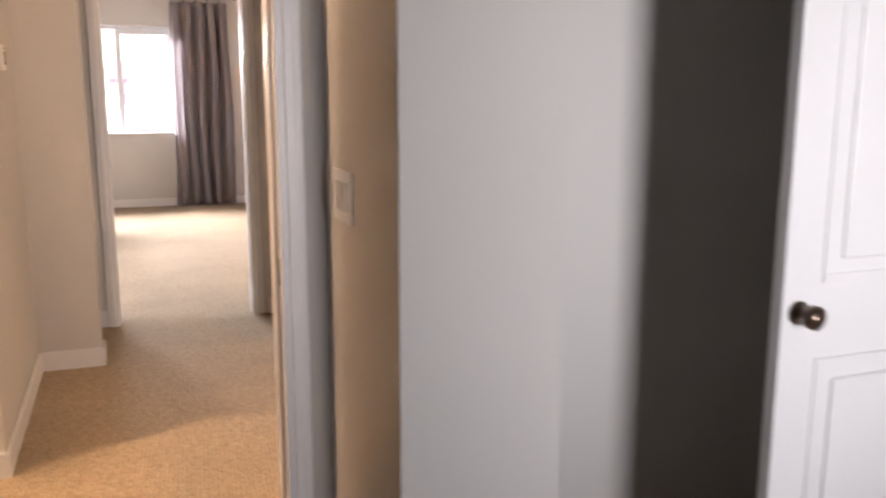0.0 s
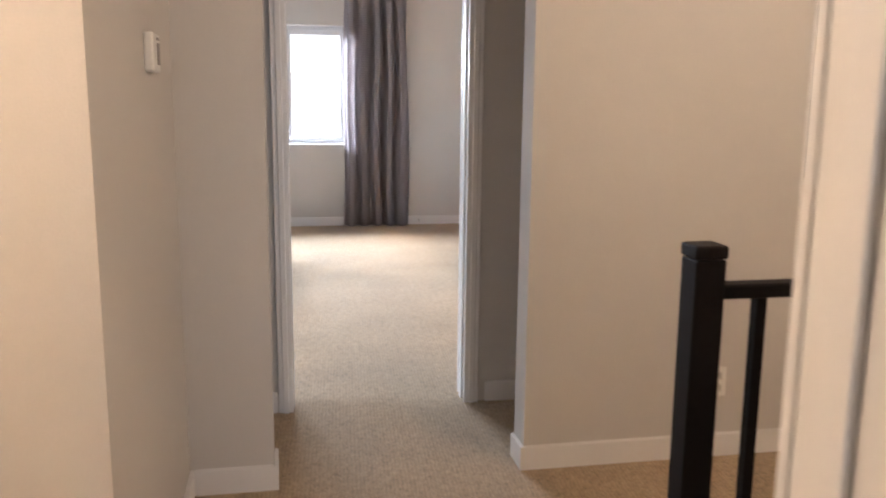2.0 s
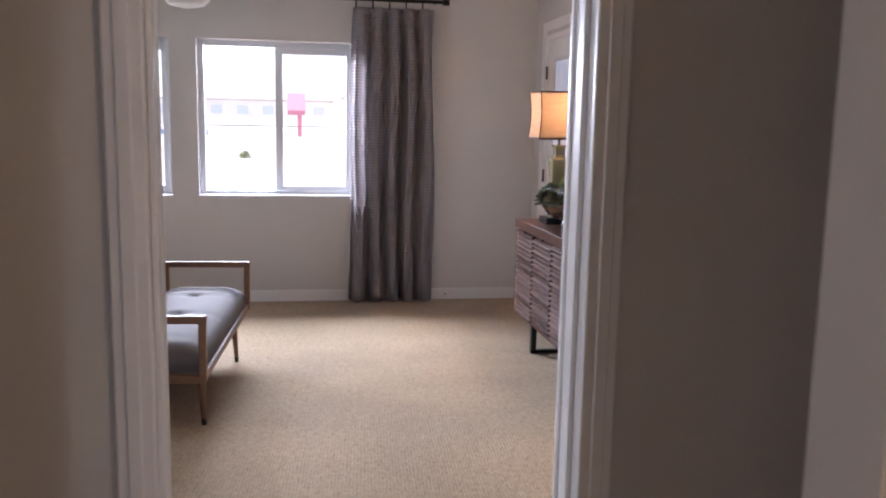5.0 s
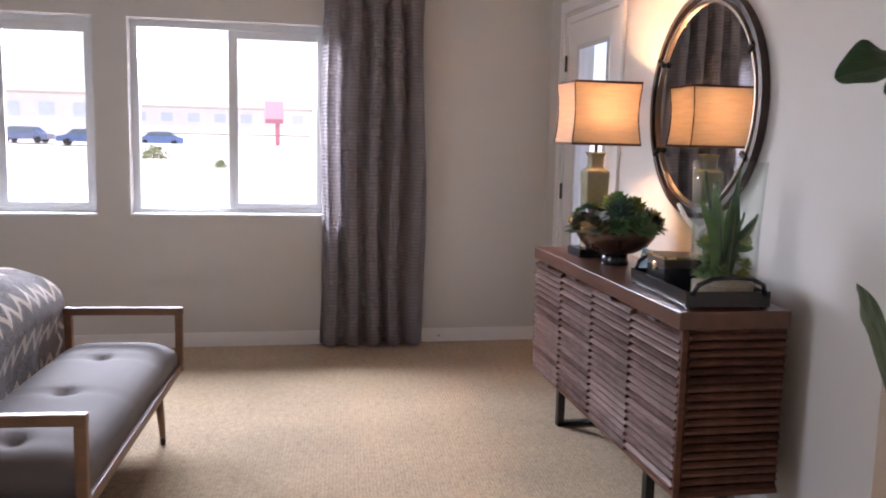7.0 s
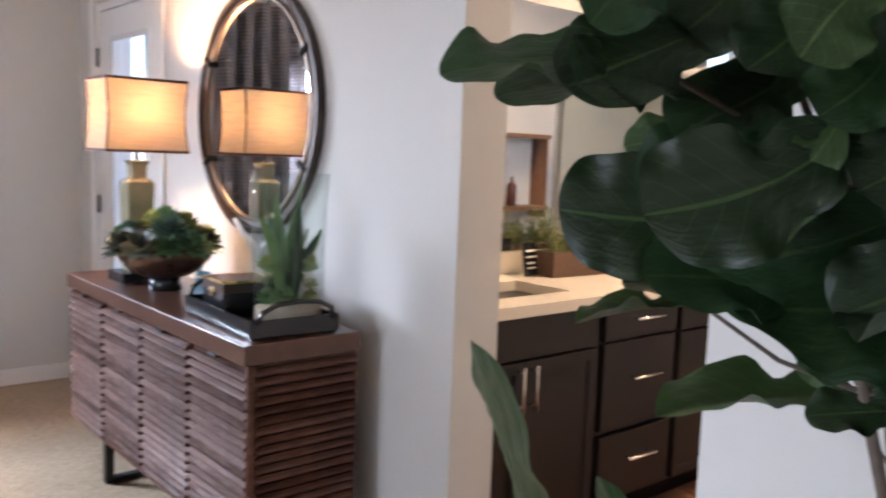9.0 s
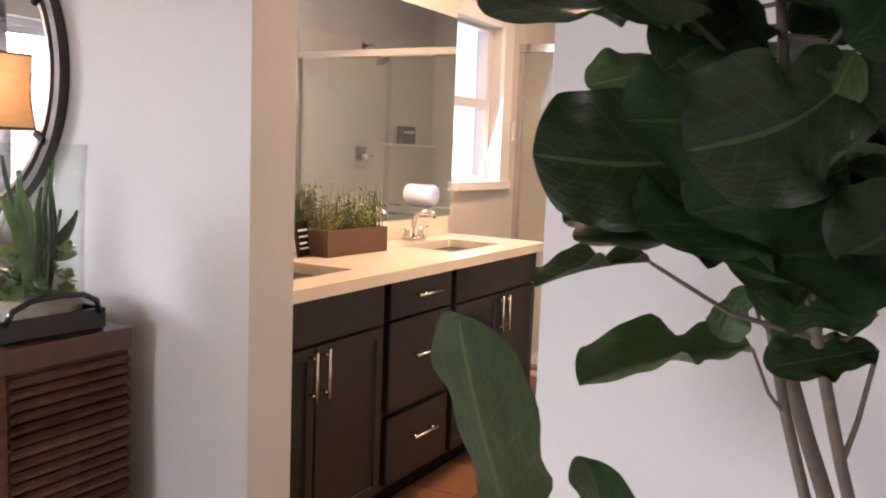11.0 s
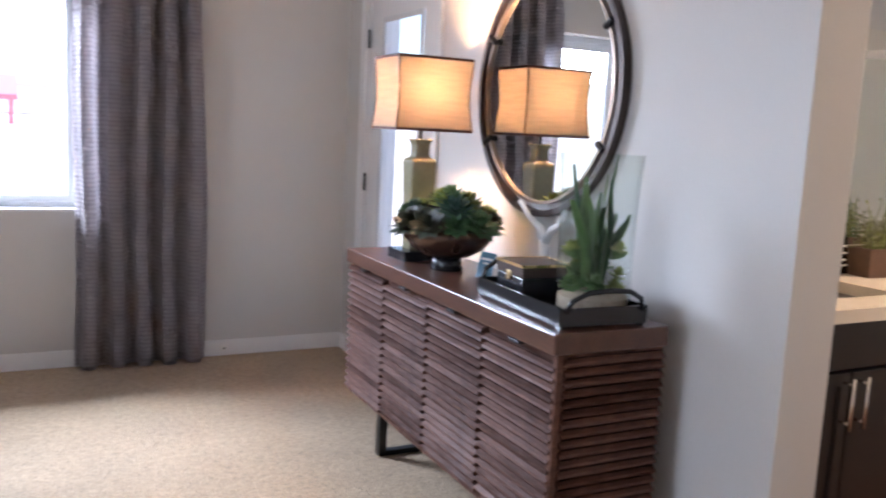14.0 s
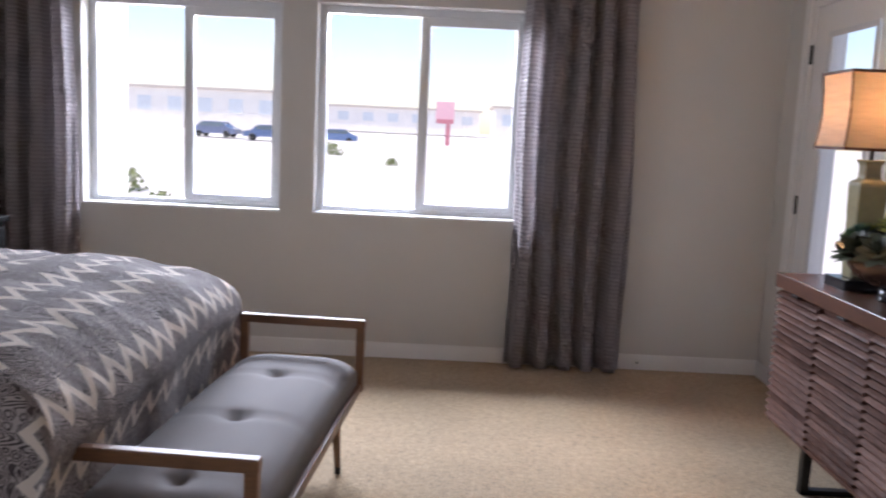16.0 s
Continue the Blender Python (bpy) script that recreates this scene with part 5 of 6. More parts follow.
OUT = (-0.85, -0.35, 0.4)
UP = (-0.25, -0.1, 0.95)
CAM = (-0.8, -0.45, 0.25)
KEY = (
    # stalk, tip, facing, kind, breadth
    ((1.476, 7.491, 1.51), (1.284, 7.592, 1.49), (-0.55, -0.2, 0.8), 0, 0.8),
    ((1.519, 7.496, 1.485), (1.335, 7.595, 1.472), (-0.55, -0.15, 0.8), 1, 0.8),
    ((1.601, 7.467, 1.465), (1.523, 7.568, 1.429), (-0.6, -0.2, 0.6), 7, 0.9),
    ((1.60, 7.43, 1.375), (1.448, 7.575, 1.36), CAM, 2, 1.0),
    ((1.572, 7.365, 1.42), (1.461, 7.509, 1.392), (-0.75, -0.4, 0.45), 4, 1.2),
    ((1.521, 7.324, 1.457), (1.451, 7.385, 1.344), (-0.8, -0.4, 0.3), 7, 0.75),
    ((1.744, 7.424, 1.255), (1.576, 7.599, 1.286), (-0.3, -0.1, 0.9), 5, 0.7),
    ((1.719, 7.377, 1.253), (1.562, 7.574, 1.269), (-0.35, -0.1, 0.9), 6, 0.7),
    ((1.726, 7.335, 1.287), (1.61, 7.44, 1.256), OUT, 3, 1.2),
    ((1.717, 7.292, 1.202), (1.663, 7.416, 1.246), OUT, 0, 1.1),
    ((1.64, 7.521, 1.243), (1.49, 7.60, 1.223), UP, 8, 0.45),
    ((1.92, 7.446, 1.10), (1.688, 7.622, 1.07), (-0.3, -0.15, 0.9), 8, 0.6),
    ((1.71, 7.288, 1.165), (1.648, 7.387, 1.142), (-0.5, -0.2, 0.8), 6, 0.8),
    ((1.856, 7.447, 1.198), (1.837, 7.478, 1.124), CAM, 8, 1.0),
    ((1.876, 7.426, 1.18), (1.849, 7.38, 1.115), CAM, 7, 1.0),
    ((1.463, 7.562, 0.915), (1.338, 7.602, 1.219), (-0.7, 0.32, -0.15), 9, 0.62),
    ((1.54, 7.475, 0.90), (1.46, 7.52, 1.07), (-0.7, 0.25, -0.15), 9, 0.6),
    ((1.497, 7.46, 1.543), (1.33, 7.495, 1.475), (-0.4, -0.6, 0.6), 1, 0.9),
    ((1.524, 7.324, 1.439), (1.385, 7.421, 1.37), (-0.6, -0.7, 0.4), 2, 1.1),
    ((1.47, 7.284, 1.57), (1.40, 7.307, 1.497), (-0.6, -0.7, 0.2), 8, 1.1),
    ((1.658, 7.37, 1.282), (1.47, 7.478, 1.297), (-0.3, -0.4, 0.8), 0, 1.0),
    ((1.628, 7.438, 1.533), (1.493, 7.482, 1.437), (-0.6, -0.6, 0.5), 4, 1.0),
    ((1.66, 7.33, 1.36), (1.52, 7.45, 1.31), (-0.6, -0.7, 0.3), 6, 1.1),
    ((1.70, 7.36, 1.60), (1.53, 7.43, 1.56), (-0.6, -0.5, 0.5), 5, 1.1),
    ((1.66, 7.25, 1.50), (1.53, 7.30, 1.40), CAM, 2, 1.1),
    ((1.66, 7.24, 1.36), (1.55, 7.33, 1.27), CAM, 4, 1.1),
    ((1.60, 7.20, 1.60), (1.49, 7.26, 1.49), CAM, 0, 1.1),
    ((1.551, 7.447, 1.605), (1.462, 7.48, 1.524), (-0.6, -0.65, 0.45), 1, 1.1),
    ((1.59, 7.378, 1.596), (1.49, 7.404, 1.501), (-0.6, -0.65, 0.45), 4, 1.1),
    ((1.577, 7.305, 1.539), (1.489, 7.325, 1.463), (-0.6, -0.65, 0.45), 2, 1.1),
    ((1.634, 7.428, 1.521), (1.535, 7.451, 1.467), (-0.6, -0.65, 0.45), 6, 1.1),
    ((1.482, 7.462, 1.606), (1.357, 7.481, 1.538), (-0.6, -0.65, 0.45), 5, 1.1),
    ((1.605, 7.338, 1.609), (1.562, 7.347, 1.515), (-0.6, -0.65, 0.45), 0, 1.1),
    ((1.454, 7.472, 1.503), (1.327, 7.474, 1.479), (-0.6, -0.65, 0.45), 3, 1.1),
    ((1.27, 7.16, 1.80), (1.03, 7.10, 1.745), (-0.3, -0.5, 0.8), 2, 0.9),
    ((1.36, 7.12, 1.86), (1.12, 7.08, 1.83), (-0.3, -0.4, 0.85), 5, 0.9),
    ((1.45, 7.20, 1.84), (1.20, 7.22, 1.80), (-0.3, -0.4, 0.85), 0, 0.9),
)
for b, t, face, w, br in KEY:
    put_leaf((b[0] - TX, b[1] - TY, b[2]), (t[0] - TX, t[1] - TY, t[2]), face, w, br)
    foot = min((p for st in stems for p in st), key=lambda p: (p - Vector((b[0] - TX, b[1] - TY, b[2] - 0.05))).length)
    part("leaf_stalk", tube([foot, (foot + Vector((b[0] - TX, b[1] - TY, b[2]))) / 2 + Vector((0, 0, -0.015)), (b[0] - TX, b[1] - TY, b[2])], 0.0035, 6, 0.7), BARK, tree)
rnd = random.Random(21)
made = 0
for k in range(400):
    pts = stems[k % 5]
    i = rnd.uniform(4.8, 9.99)
    p = pts[int(i)].lerp(pts[int(i) + 1], i - int(i))
    a = k * 2.4 + rnd.uniform(-0.3, 0.3)
    out = Vector((math.cos(a), math.sin(a), 0))
    b = p + out * rnd.uniform(0.02, 0.07)
    el = rnd.uniform(-0.5, 0.6)
    ln = rnd.uniform(0.2, 0.3)
    t = b + (out * math.cos(el) + Vector((0, 0, math.sin(el)))) * ln
    wx, wy = t.x + TX, t.y + TY
    if wx > 2.3 or wx < 1.42 or t.z < 1.2 or b.z < 1.2:
        continue
    if math.degrees(math.atan2(wx - 0.70, wy - 7.31)) < (82 if t.z < 1.62 else 76):
        continue
    put_leaf(b, t, (out.x * 0.3 + rnd.uniform(-0.7, 0.2), out.y * 0.3 + rnd.uniform(-0.4, 0.3), rnd.uniform(0.3, 1.0)), rnd.choice([0, 1, 2, 3, 4, 5, 6, 0, 1, 7]), rnd.uniform(0.85, 1.1))
    part("leaf_stalk", tube([p, b + (t - b) * 0.05], 0.004, 6), BARK, tree)
    made += 1
    if made >= 90:
        break

# ---- bathroom ----
VF, VB, CT = 8.872, 9.44, 0.93
van = thing("vanity_cabinet", "espresso double vanity cabinet with bar handles", "vanity", (0, 0, 0))
X0, X1 = 2.56, 4.515
part("body", boxes((X0, X1, VF + 0.03, VB - 0.003, 0.1, CT - 0.04)), ESPRESSO, van)
part("toe_kick", boxes((X0, X1 - 0.03, VF + 0.09, VB - 0.02, 0, 0.1)), BLACKWOOD, van)


def shaker(x0, x1, z0, z1, flat=False):
    """A cabinet front in one piece: flat, or with its middle sunk inside a frame."""
    bm = boxes((x0, x1, VF + 0.002, VF + 0.03, z0, z1))
    face = [f for f in bm.faces if f.calc_center_median().y < VF + 0.003]
    if not flat:
        bmesh.ops.inset_region(bm, faces=face, thickness=0.055)
        bmesh.ops.inset_region(bm, faces=face, thickness=0.004, depth=-0.009)
    outer = [e for e in bm.edges if all(v.co.y < VF + 0.0021 and (min(abs(v.co.x - x0), abs(v.co.x - x1)) < 1e-4 or min(abs(v.co.z - z0), abs(v.co.z - z1)) < 1e-4) for v in e.verts)]
    bmesh.ops.bevel(bm, geom=outer, offset=0.0025, segments=2, affect="EDGES")
    return bm


def bar_handle(parent, a, b):
    """A round bar on two posts, drawn as one bent bar."""
    a, b = Vector(a), Vector(b)
    d = (b - a).normalized()
    bm = tube([a, b], 0.006, 10)
    for p in (a + d * 0.02, b - d * 0.02):
        tube([p, p + Vector((0, 0.034, 0))], 0.004, 8, bm=bm)
    part("handle", bm, CHROME, parent, "brushed nickel bar handle", True)


ZT = CT - 0.045
for x0, x1 in ((X0 + 0.01, 3.155), (3.685, 4.50)):
    part("false_front", shaker(x0, x1, 0.742, ZT, True), ESPRESSO, van)
for x0, x1, hx_ in ((X0 + 0.01, 2.767, 2.738), (2.773, 3.155, 2.802), (3.685, 4.108, 4.078), (4.114, 4.50, 4.146)):
    d = part("door", shaker(x0, x1, 0.115, 0.73), ESPRESSO, van)
    bar_handle(d, (hx_, VF - 0.03, 0.562), (hx_, VF - 0.03, 0.722))
for z0, z1, zm in ((0.748, ZT, 0.823), (0.40, 0.736, 0.594), (0.125, 0.378, 0.275)):
    d = part("drawer", shaker(3.195, 3.645, z0, z1, True), ESPRESSO, van)
    bar_handle(d, (3.345, VF - 0.03, zm), (3.518, VF - 0.03, zm))
ct = thing("countertop", "cream quartz worktop with a low backsplash", "worktop", (0, 0, 0))
S1, S2 = (2.72, 3.12), (3.86, 4.32)
sy0, sy1 = 8.99, 9.27
bm = bmesh.new()
gx, gy = (X0, *S1, *S2, 4.575), (VF - 0.02, sy0, sy1, VB)
net = {(i, j, k): bm.verts.new((gx[i], gy[j], z)) for i in range(6) for j in range(4) for k, z in enumerate((CT - 0.04, CT))}
solid = {(i, j) for i in range(5) for j in range(3)} - {(1, 1), (3, 1)}
for i, j in solid:
    for k in (0, 1):
        bm.faces.new((net[i, j, k], net[i + 1, j, k], net[i + 1, j + 1, k], net[i, j + 1, k]))
    for di, dj, p, q in ((-1, 0, (0, 0), (0, 1)), (1, 0, (1, 0), (1, 1)), (0, -1, (0, 0), (1, 0)), (0, 1, (0, 1), (1, 1))):
        if (i + di, j + dj) not in solid:
            bm.faces.new([net[i + r[0], j + r[1], k] for r, k in ((p, 0), (q, 0), (q, 1), (p, 1))])
part("slab", bm, QUARTZ, ct)
part("backsplash", boxes((X0, 4.575, VB - 0.018, VB, CT, CT + 0.09), bevel=0.002), QUARTZ, ct)
for s in (S1, S2):
    sk = thing("sink", "white undermount basin in the worktop", "sink", (0, 0, 0), group="basins")
    part("basin", boxes((s[0] - 0.01, s[1] + 0.01, sy0 - 0.01, sy1 + 0.01, CT - 0.07, CT - 0.06), (s[0] - 0.01, s[0], sy0, sy1, CT - 0.06, CT - 0.041), (s[1], s[1] + 0.01, sy0, sy1, CT - 0.06, CT - 0.041), (s[0] - 0.01, s[1] + 0.01, sy0 - 0.01, sy0, CT - 0.06, CT - 0.041), (s[0] - 0.01, s[1] + 0.01, sy1, sy1 + 0.01, CT - 0.06, CT - 0.041)), CERAMIC, sk)
    xm = (s[0] + s[1]) / 2
    part("drain", lathe([(0.022, 0), (0.022, 0.004)], 16), CHROME, sk, at=pose(xm, 9.13, CT - 0.06))
    fa = thing("faucet", "chrome two-handle basin faucet", "faucet", (xm + 0.02, 9.35, CT), group="faucets")
    part("base", boxes((-0.085, 0.085, -0.025, 0.025, 0, 0.018), bevel=0.006), CHROME, fa)
    part("spout", tube([(0, 0, 0.01), (0, 0, 0.08), (0, -0.01, 0.12), (0, -0.05, 0.14), (0, -0.1, 0.138), (0, -0.12, 0.12)], 0.014, 12), CHROME, fa, "", True)
    for q in (-1, 1):
        part("valve", lathe([(0.02, 0.015), (0.016, 0.03), (0.014, 0.055), (0.006, 0.06)], 14), CHROME, fa, "", True, at=pose(q * 0.062, 0, 0))
        part("lever", tube([(q * 0.062, 0, 0.055), (q * 0.12, -0.01, 0.062)], 0.006, 8), CHROME, fa, "", True)
single("vanity_mirror", boxes((X0 + 0.01, 4.615, VB - 0.007, VB - 0.001, CT + 0.094, 2.05)), MIRROR, "wide frameless mirror above the vanity", "mirror")
# planter with grasses
pl = thing("planter_box", "brown wooden planter box of green sprigs", "planter", (3.49, 9.28, CT), -4)
part("box", boxes((-0.19, 0.19, -0.055, -0.04, 0, 0.105), (-0.19, 0.19, 0.04, 0.055, 0, 0.105), (-0.19, -0.175, -0.04, 0.04, 0, 0.105), (0.175, 0.19, -0.04, 0.04, 0, 0.105), (-0.175, 0.175, -0.04, 0.04, 0.0, 0.02), bevel=0.002), STONEBOX, pl)
part("soil", boxes((-0.175, 0.175, -0.04, 0.04, 0.02, 0.09)), SOIL, pl)
rnd = random.Random(8)
for g in range(10):
    bm = bmesh.new()
    gx = -0.165 + 0.33 * g / 9
    for k in range(16):
        bx_, by_ = gx + rnd.uniform(-0.02, 0.02), rnd.uniform(-0.035, 0.035)
        h = rnd.uniform(0.05, 0.13) + (0.07 if rnd.random() < 0.2 else 0.0)
        lx, ly = rnd.uniform(-0.035, 0.035), rnd.uniform(-0.03, 0.03)
        tube([(bx_, by_, 0.085), (bx_ + lx * 0.4, by_ + ly * 0.4, 0.085 + h * 0.6), (bx_ + lx, by_ + ly, 0.085 + h)], 0.0022, 4, 0.4, bm)
        for q in range(5):
            t = 0.3 + 0.7 * rnd.random()
            c = Vector((bx_ + lx * t, by_ + ly * t, 0.085 + h * t))
            e = Euler((rnd.uniform(-1, 1), rnd.uniform(-1, 1), rnd.random() * 6)).to_matrix()
            vs = [bm.verts.new(c + e @ Vector(p)) for p in ((0, 0, 0), (0.004, 0.01, 0.003), (0, 0.022, 0.006), (-0.004, 0.01, 0.003))]
            bm.faces.new(vs)
    part("sprig", bm, rnd.choice([GREENO, GREENC, GREENA]), pl)
cc = thing("counter_card", "small dark framed card on the bathroom worktop", "card", (3.27, 9.33, CT), 10)
part("frame", boxes((-0.05, 0.05, -0.006, 0.006, 0, 0.14), bevel=0.002), BLACK, cc, at=pose(0, 0, 0, -10))
part("printed_bar", boxes((-0.035, 0.035, -0.008, -0.006, 0.1, 0.108), (-0.035, 0.035, -0.008, -0.006, 0.075, 0.082), (-0.035, 0.02, -0.008, -0.006, 0.05, 0.057), (-0.035, 0.03, -0.008, -0.006, 0.03, 0.036)), PAPER, cc, "unreadable pale print", at=pose(0, 0, 0, -10))

# shower
SG = 5.42
sh = thing("shower_screen", "frameless glass shower screen with a metal top rail", "shower screen", (0, 0, 0))
part("glass_panel", boxes((SG, SG + 0.008, 7.76, 8.5, 0.06, 1.97)), THINGLASS, sh).visible_shadow = False
part("glass_panel", boxes((SG + 0.02, SG + 0.028, 8.45, 9.40, 0.06, 1.97)), THINGLASS, sh).visible_shadow = False
part("top_rail", boxes((SG - 0.015, SG + 0.045, 7.69, 9.44, 1.97, 2.02), bevel=0.004), CHROME, sh)
part("bottom_rail", boxes((SG - 0.015, SG + 0.045, 7.69, 9.44, 0.03, 0.06), bevel=0.004), CHROME, sh)
part("side_rail", boxes((SG - 0.01, SG + 0.04, 9.405, 9.44, 0.06, 1.97), bevel=0.003), CHROME, sh)
part("side_rail", boxes((SG - 0.01, SG + 0.04, 7.69, 7.725, 0.06, 1.97), bevel=0.003), CHROME, sh)
tb = part("towel_bar", tube([(SG + 0.0, 8.55, 1.0), (SG - 0.06, 8.55, 1.0), (SG - 0.06, 9.1, 1.0), (SG + 0.0, 9.1, 1.0)], 0.008, 8), CHROME, sh, "", True)
part("towel_bar", tube([(SG + 0.0, 8.55, 0.94), (SG - 0.06, 8.55, 0.94), (SG - 0.06, 9.1, 0.94), (SG + 0.0, 9.1, 0.94)], 0.008, 8), CHROME, sh, "", True)
bm = lathe([(0.01, -0.105), (0.06, -0.103), (0.068, -0.09), (0.068, 0.09), (0.06, 0.103), (0.01, 0.105)], 28)
single("rolled_towel", bm, WHITECLOTH, "white rolled towel on the shower's towel bar", "towel", smooth=True, at=pose(SG - 0.06, 8.80, 1.076, 90, 0, 0))
single("shower_surround", boxes((SG + 0.06, 7.345, 7.69, 7.70, 0.06, 2.2), (7.34, 7.35, 7.70, 9.43, 0.06, 2.2), (SG + 0.06, 7.34, 9.43, 9.44, 0.06, 2.2)), SHOWERWALL, "cream tiled shower surround", "shower wall", "structure")
single("shower_pan", boxes((SG - 0.02, 7.34, 7.70, 9.43, 0, 0.03)), CERAMIC, "white shower pan", "shower floor", "structure")
hd = thing("wall_shower", "chrome wall shower on a bent arm", "shower", (6.22, 7.70, 2.10))
part("arm", tube([(0, 0, 0.06), (0, 0.1, 0.06), (0, 0.17, 0.0)], 0.012, 10), CHROME, hd, "", True)
part("head", lathe([(0.02, 0.06), (0.03, 0.03), (0.06, 0.0), (0.055, -0.008)], 20), CHROME, hd, "", True, at=pose(0, 0.19, -0.06, 30))
part("flange", lathe([(0.035, 0), (0.03, 0.01)], 18), CHROME, hd, at=pose(0, 0, 0.06, -90))
vl = thing("shower_valve", "chrome square shower valve with a lever", "shower valve", (6.22, 7.70, 1.29))
part("plate", boxes((-0.075, 0.075, 0, 0.01, -0.085, 0.085), bevel=0.004), CHROME, vl)
part("knob", lathe([(0.03, 0), (0.03, 0.05), (0.015, 0.06)], 18), CHROME, vl, "", True, at=pose(0, 0.01, 0, -90))
part("lever", tube([(0, 0.05, 0), (0.09, 0.055, 0.01)], 0.009), CHROME, vl, "", True)
sf = thing("shower_shelf", "white corner shelf on the shower wall", "shelf", (6.88, 7.70, 1.39))
part("board", boxes((-0.36, 0.37, 0, 0.1, 0, 0.02), bevel=0.004), CERAMIC, sf)
sb = thing("shelf_box", "small grey box standing on the shower shelf", "box", (6.82, 7.75, 1.41))
part("body", boxes((-0.1, 0.1, -0.03, 0.03, 0, 0.15), bevel=0.004), mat("grey_card", (0.16, 0.17, 0.19), 0.5), sb)
part("printed_bar", boxes((-0.08, 0.08, 0.03, 0.031, 0.09, 0.11)), PAPER, sb, "unreadable pale print")
ws = thing("wall_shelf", "pale wooden wall shelves with a bottle and a box", "shelf", (4.95, 7.70, 0))
for z in (1.05, 1.55):
    part("board", boxes((-0.25, 0.25, 0, 0.16, z, z + 0.03), bevel=0.003), WALNUT, ws)
for x in (-0.24, 0.22):
    part("bracket", boxes((x, x + 0.02, 0, 0.14, 1.0, 1.55)), WALNUT, ws)
bt = thing("bottle", "brown glass bottle on the bathroom shelf", "bottle", (4.9, 7.78, 1.08))
part("body", lathe([(0.03, 0), (0.035, 0.01), (0.035, 0.14), (0.012, 0.17), (0.012, 0.2)], 18), mat("brown_glass", (0.08, 0.03, 0.02), 0.15), bt, "", True)
sx = single("light_switch_bath", boxes((5.34, 5.38, 9.428, 9.44, 1.44, 1.55), bevel=0.003), PLASTIC, "small grey switch on the bathroom wall", "switch")
lamp("bath_ceiling_light", "AREA", 18, (1.0, 0.72, 0.44), look((3.9, 8.5, 2.62), (3.9, 8.55, 0)), size=(0.9, 0.3))
bl = thing("ceiling_light_bath", "flush ceiling light over the vanity", "ceiling light", (3.9, 8.5, H))
part("frame", boxes((-0.5, 0.5, -0.18, 0.18, -0.06, 0), bevel=0.01), VINYL, bl)
part("diffuser", boxes((-0.46, 0.46, -0.15, 0.15, -0.075, -0.061), bevel=0.004), glow("warm_diffuser", (1.0, 0.7, 0.4), 2.5), bl)

# ---- hall ----
nw = thing("stair_railing", "black wooden railing with a square newel post", "railing", (0, 0, 0))
part("newel_post", boxes((1.080, 1.154, 4.885, 4.959, 0, 1.01), bevel=0.004), BLACKWOOD, nw, "black square newel post")
part("newel_cap", boxes((1.077, 1.157, 4.882, 4.962, 1.012, 1.043), bevel=0.006), BLACKWOOD, nw)
part("hand_rail", boxes((1.154, 4.0, 4.897, 4.947, 0.915, 0.95), bevel=0.006), BLACKWOOD, nw)
part("bottom_rail", boxes((1.154, 4.0, 4.902, 4.942, 0.08, 0.12), bevel=0.004), BLACKWOOD, nw)
x = 1.25
while x < 3.95:
    part("baluster", boxes((x, x + 0.026, 4.909, 4.935, 0.12, 0.915)), BLACKWOOD, nw)
    x += 0.125
th = thing("thermostat", "white wall thermostat with a grey display", "thermostat", (-0.16, 5.52, 1.47))
part("body", boxes((0, 0.025, -0.055, 0.055, -0.05, 0.05), bevel=0.006), PLASTIC, th)
part("display", boxes((0.025, 0.027, 0.0, 0.04, -0.03, 0.025)), mat("grey_display", (0.12, 0.1, 0.09), 0.3), th, "dark display strip")
part("printed_bar", boxes((0.025, 0.0265, -0.01, 0.04, 0.032, 0.039)), mat("grey_print", (0.3, 0.29, 0.28), 0.6), th)
sw = thing("light_switch", "white triple light switch plate on the wall", "switch", (0.767, 3.545, 1.10))
part("plate", boxes((-0.007, 0, -0.085, 0.085, -0.06, 0.06), bevel=0.003), PLASTIC, sw)
for k in (-1, 0, 1):
    part("rocker", boxes((-0.011, -0.007, k * 0.046 - 0.016, k * 0.046 + 0.016, -0.033, 0.033), bevel=0.002), PLASTIC, sw)
oh = thing("outlet_plate", "white double power outlet on the hall wall", "outlet", (1.80, 6.02, 0.3))
part("plate", boxes((-0.036, 0.036, -0.006, 0, -0.058, 0.058), bevel=0.002), PLASTIC, oh)
for z in (-0.024, 0.024):
    part("socket", boxes((-0.016, 0.016, -0.008, -0.006, z - 0.014, z + 0.014), bevel=0.002), mat("socket_shadow", (0.5, 0.49, 0.47), 0.4), oh)
pf = thing("picture_frame", "dark framed picture hanging on the hall wall", "picture", (2.45, 6.02, 1.5))
part("frame", boxes((-0.36, -0.31, -0.03, 0, -0.42, 0.42), (0.31, 0.36, -0.03, 0, -0.42, 0.42), (-0.31, 0.31, -0.03, 0, -0.42, -0.37), (-0.31, 0.31, -0.03, 0, 0.37, 0.42), bevel=0.003), BLACKWOOD, pf)
part("print", boxes((-0.31, 0.31, -0.012, 0, -0.37, 0.37)), PAPER, pf)
hl = thing("ceiling_light", "flush warm ceiling light on the landing", "ceiling light", (-1.3, 4.3, H))
part("dome", lathe([(0.16, -0.01), (0.17, -0.03), (0.13, -0.08), (0.03, -0.1)], 28), glow("warm_dome", (1.0, 0.66, 0.36), 3), hl, "glowing dome", True)
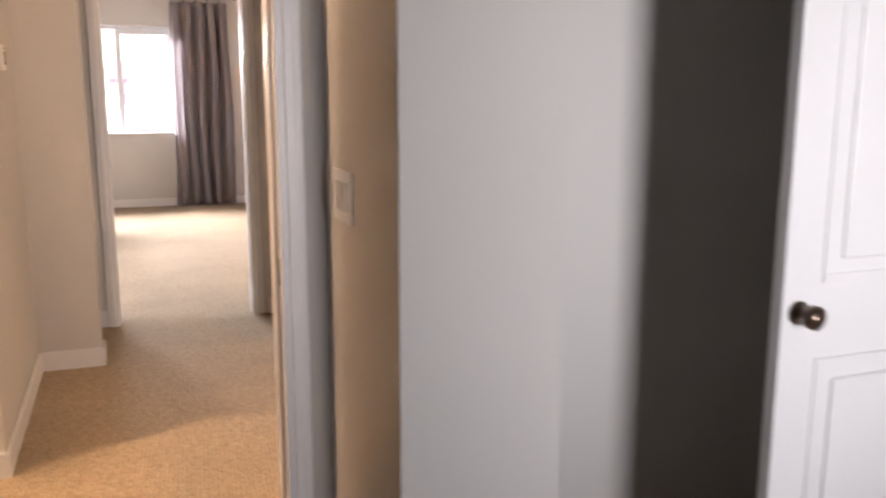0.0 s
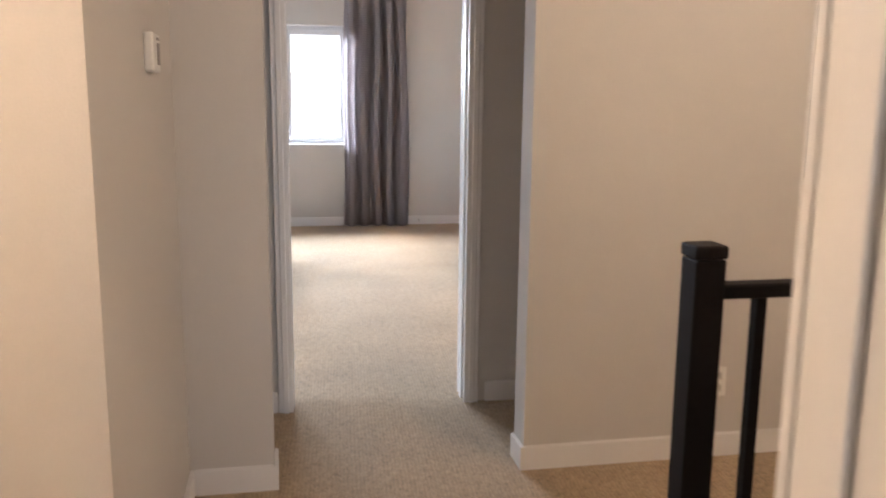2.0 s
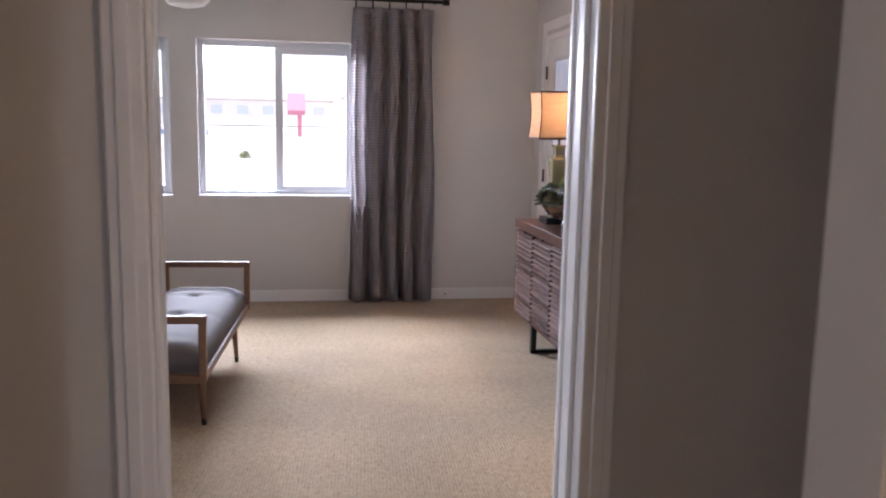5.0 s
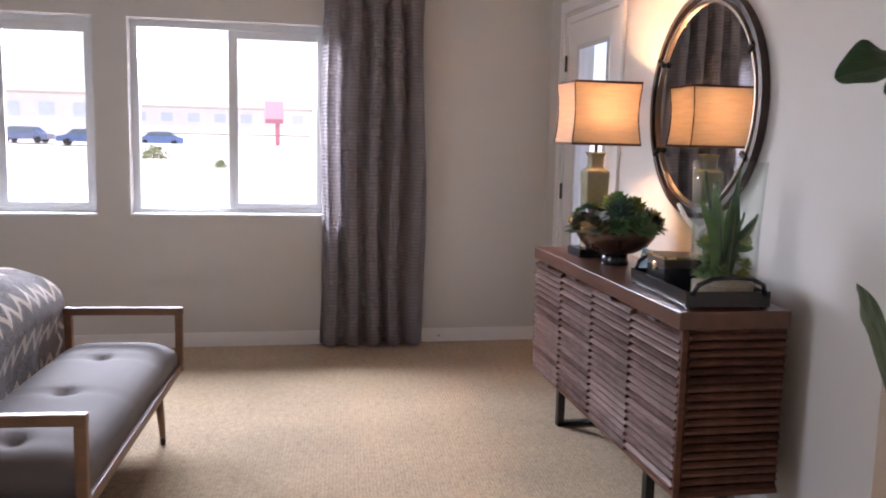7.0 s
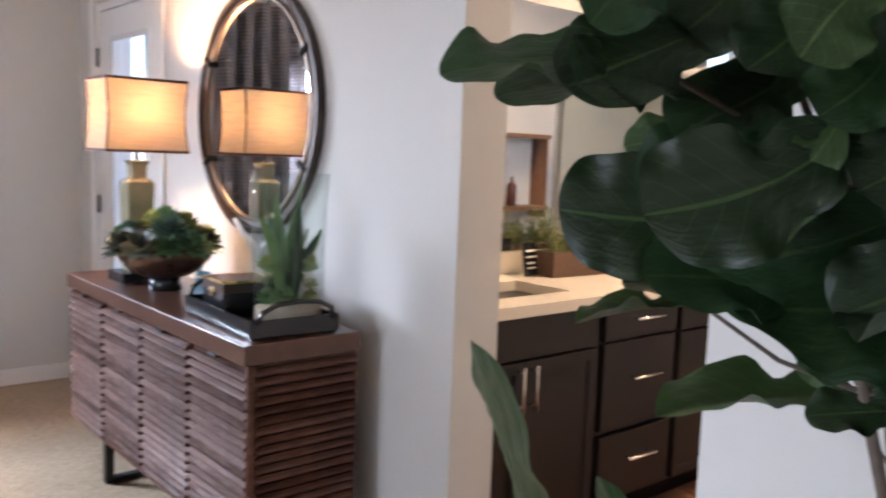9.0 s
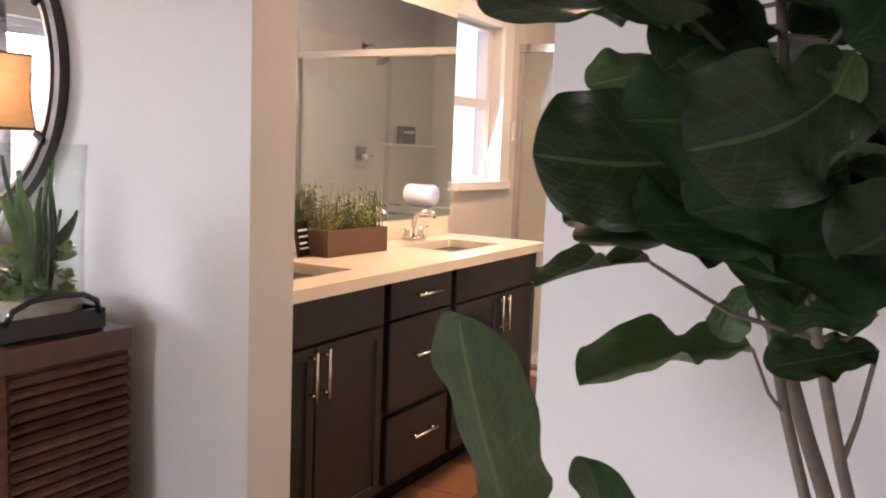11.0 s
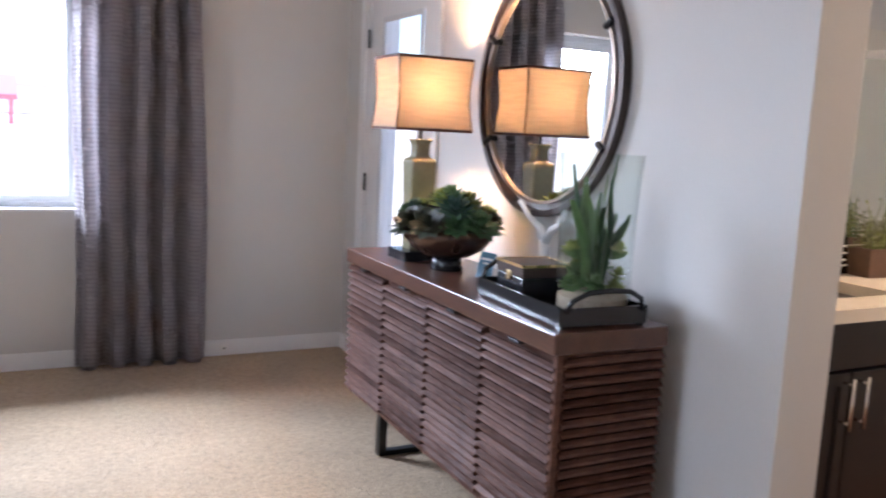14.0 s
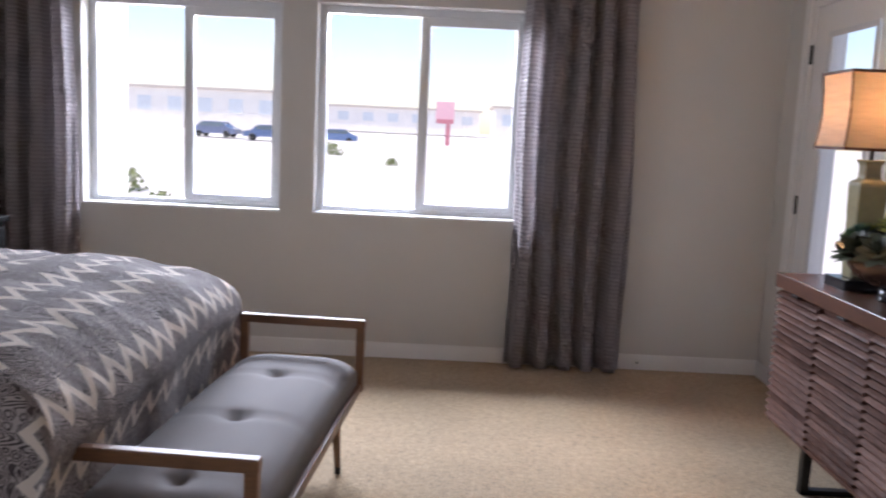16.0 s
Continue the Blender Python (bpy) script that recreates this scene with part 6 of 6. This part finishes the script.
part("rim", lathe([(0.18, 0), (0.18, -0.03), (0.165, -0.03), (0.165, 0)], 28), CHROME, hl)
lamp("hall_ceiling_light", "POINT", 40, (1.0, 0.76, 0.54), pose(-1.3, 4.3, H - 0.16), size=0.12)

hl2 = thing("ceiling_light", "flush warm ceiling light above the stairs", "ceiling light", (1.9, 4.5, H))
part("dome", lathe([(0.16, -0.01), (0.17, -0.03), (0.13, -0.08), (0.03, -0.1)], 28), glow("warm_dome", (1.0, 0.66, 0.36), 3), hl2, "glowing dome", True)
part("rim", lathe([(0.18, 0), (0.18, -0.03), (0.165, -0.03), (0.165, 0)], 28), CHROME, hl2)
lamp("stair_ceiling_light", "POINT", 17, (1.0, 0.78, 0.58), pose(1.9, 4.5, H - 0.16), size=0.12)

# ---- first room: closet ----
cl = thing("closet_door", "white panelled closet door with a round bronze knob", "door", (1.593, 3.05, 0))
part("leaf", boxes((0, 0.72, 0.0, 0.035, 0.01, 2.03), bevel=0.003), TRIM, cl)
for z0, z1 in ((0.12, 0.76), (0.93, 1.9)):
    part("panel_moulding", boxes((0.1, 0.62, -0.006, 0, z0, z0 + 0.02), (0.1, 0.62, -0.006, 0, z1 - 0.02, z1), (0.1, 0.12, -0.006, 0, z0 + 0.02, z1 - 0.02), (0.6, 0.62, -0.006, 0, z0 + 0.02, z1 - 0.02), bevel=0.002), TRIM, cl)
    part("panel", boxes((0.15, 0.57, -0.008, 0, z0 + 0.05, z1 - 0.05), bevel=0.006), TRIM, cl)
part("knob", lathe([(0.026, 0), (0.026, 0.006), (0.01, 0.012), (0.01, 0.03), (0.026, 0.042), (0.026, 0.056), (0.01, 0.066)], 20), mat("oiled_bronze", (0.16, 0.11, 0.085), 0.3, 0.9), cl, "dark bronze round knob", True, at=pose(0.042, 0, 0.87, 90))
cs = thing("closet_shelf", "white closet shelf with a metal bracket and hanging rod", "shelf", (0, 0, 0))
part("board", boxes((0.9, 2.58, 3.35, 3.73, 1.85, 1.87)), TRIM, cs)
part("rod", tube([(0.9, 3.45, 1.72), (2.58, 3.45, 1.72)], 0.014, 10), CHROME, cs, "", True)
part("bracket", tube([(1.5, 3.72, 1.6), (1.5, 3.45, 1.72), (1.5, 3.40, 1.85)], 0.01, 8), TRIM, cs, "", True)

# ---- bathroom floor tiles ----
fb = single("floor_bath", boxes((2.54, 7.35, 7.69, 9.44, -0.1, -0.006)), GROUT, "terracotta tiled bathroom floor", "floor", "structure")
tile = mesh("tile", boxes((0, 0.326, 0, 0.326, -0.008, 0.0), bevel=0.003), TILE)
for i in range(9):
    for j in range(6):
        x, y = 2.545 + i * 0.332, 7.70 + j * 0.332
        if y + 0.326 < 9.45:
            part("tile", tile, TILE, fb, at=Matrix.Translation((x, y, 0.0005 * ((i * 7 + j * 3) % 3))))
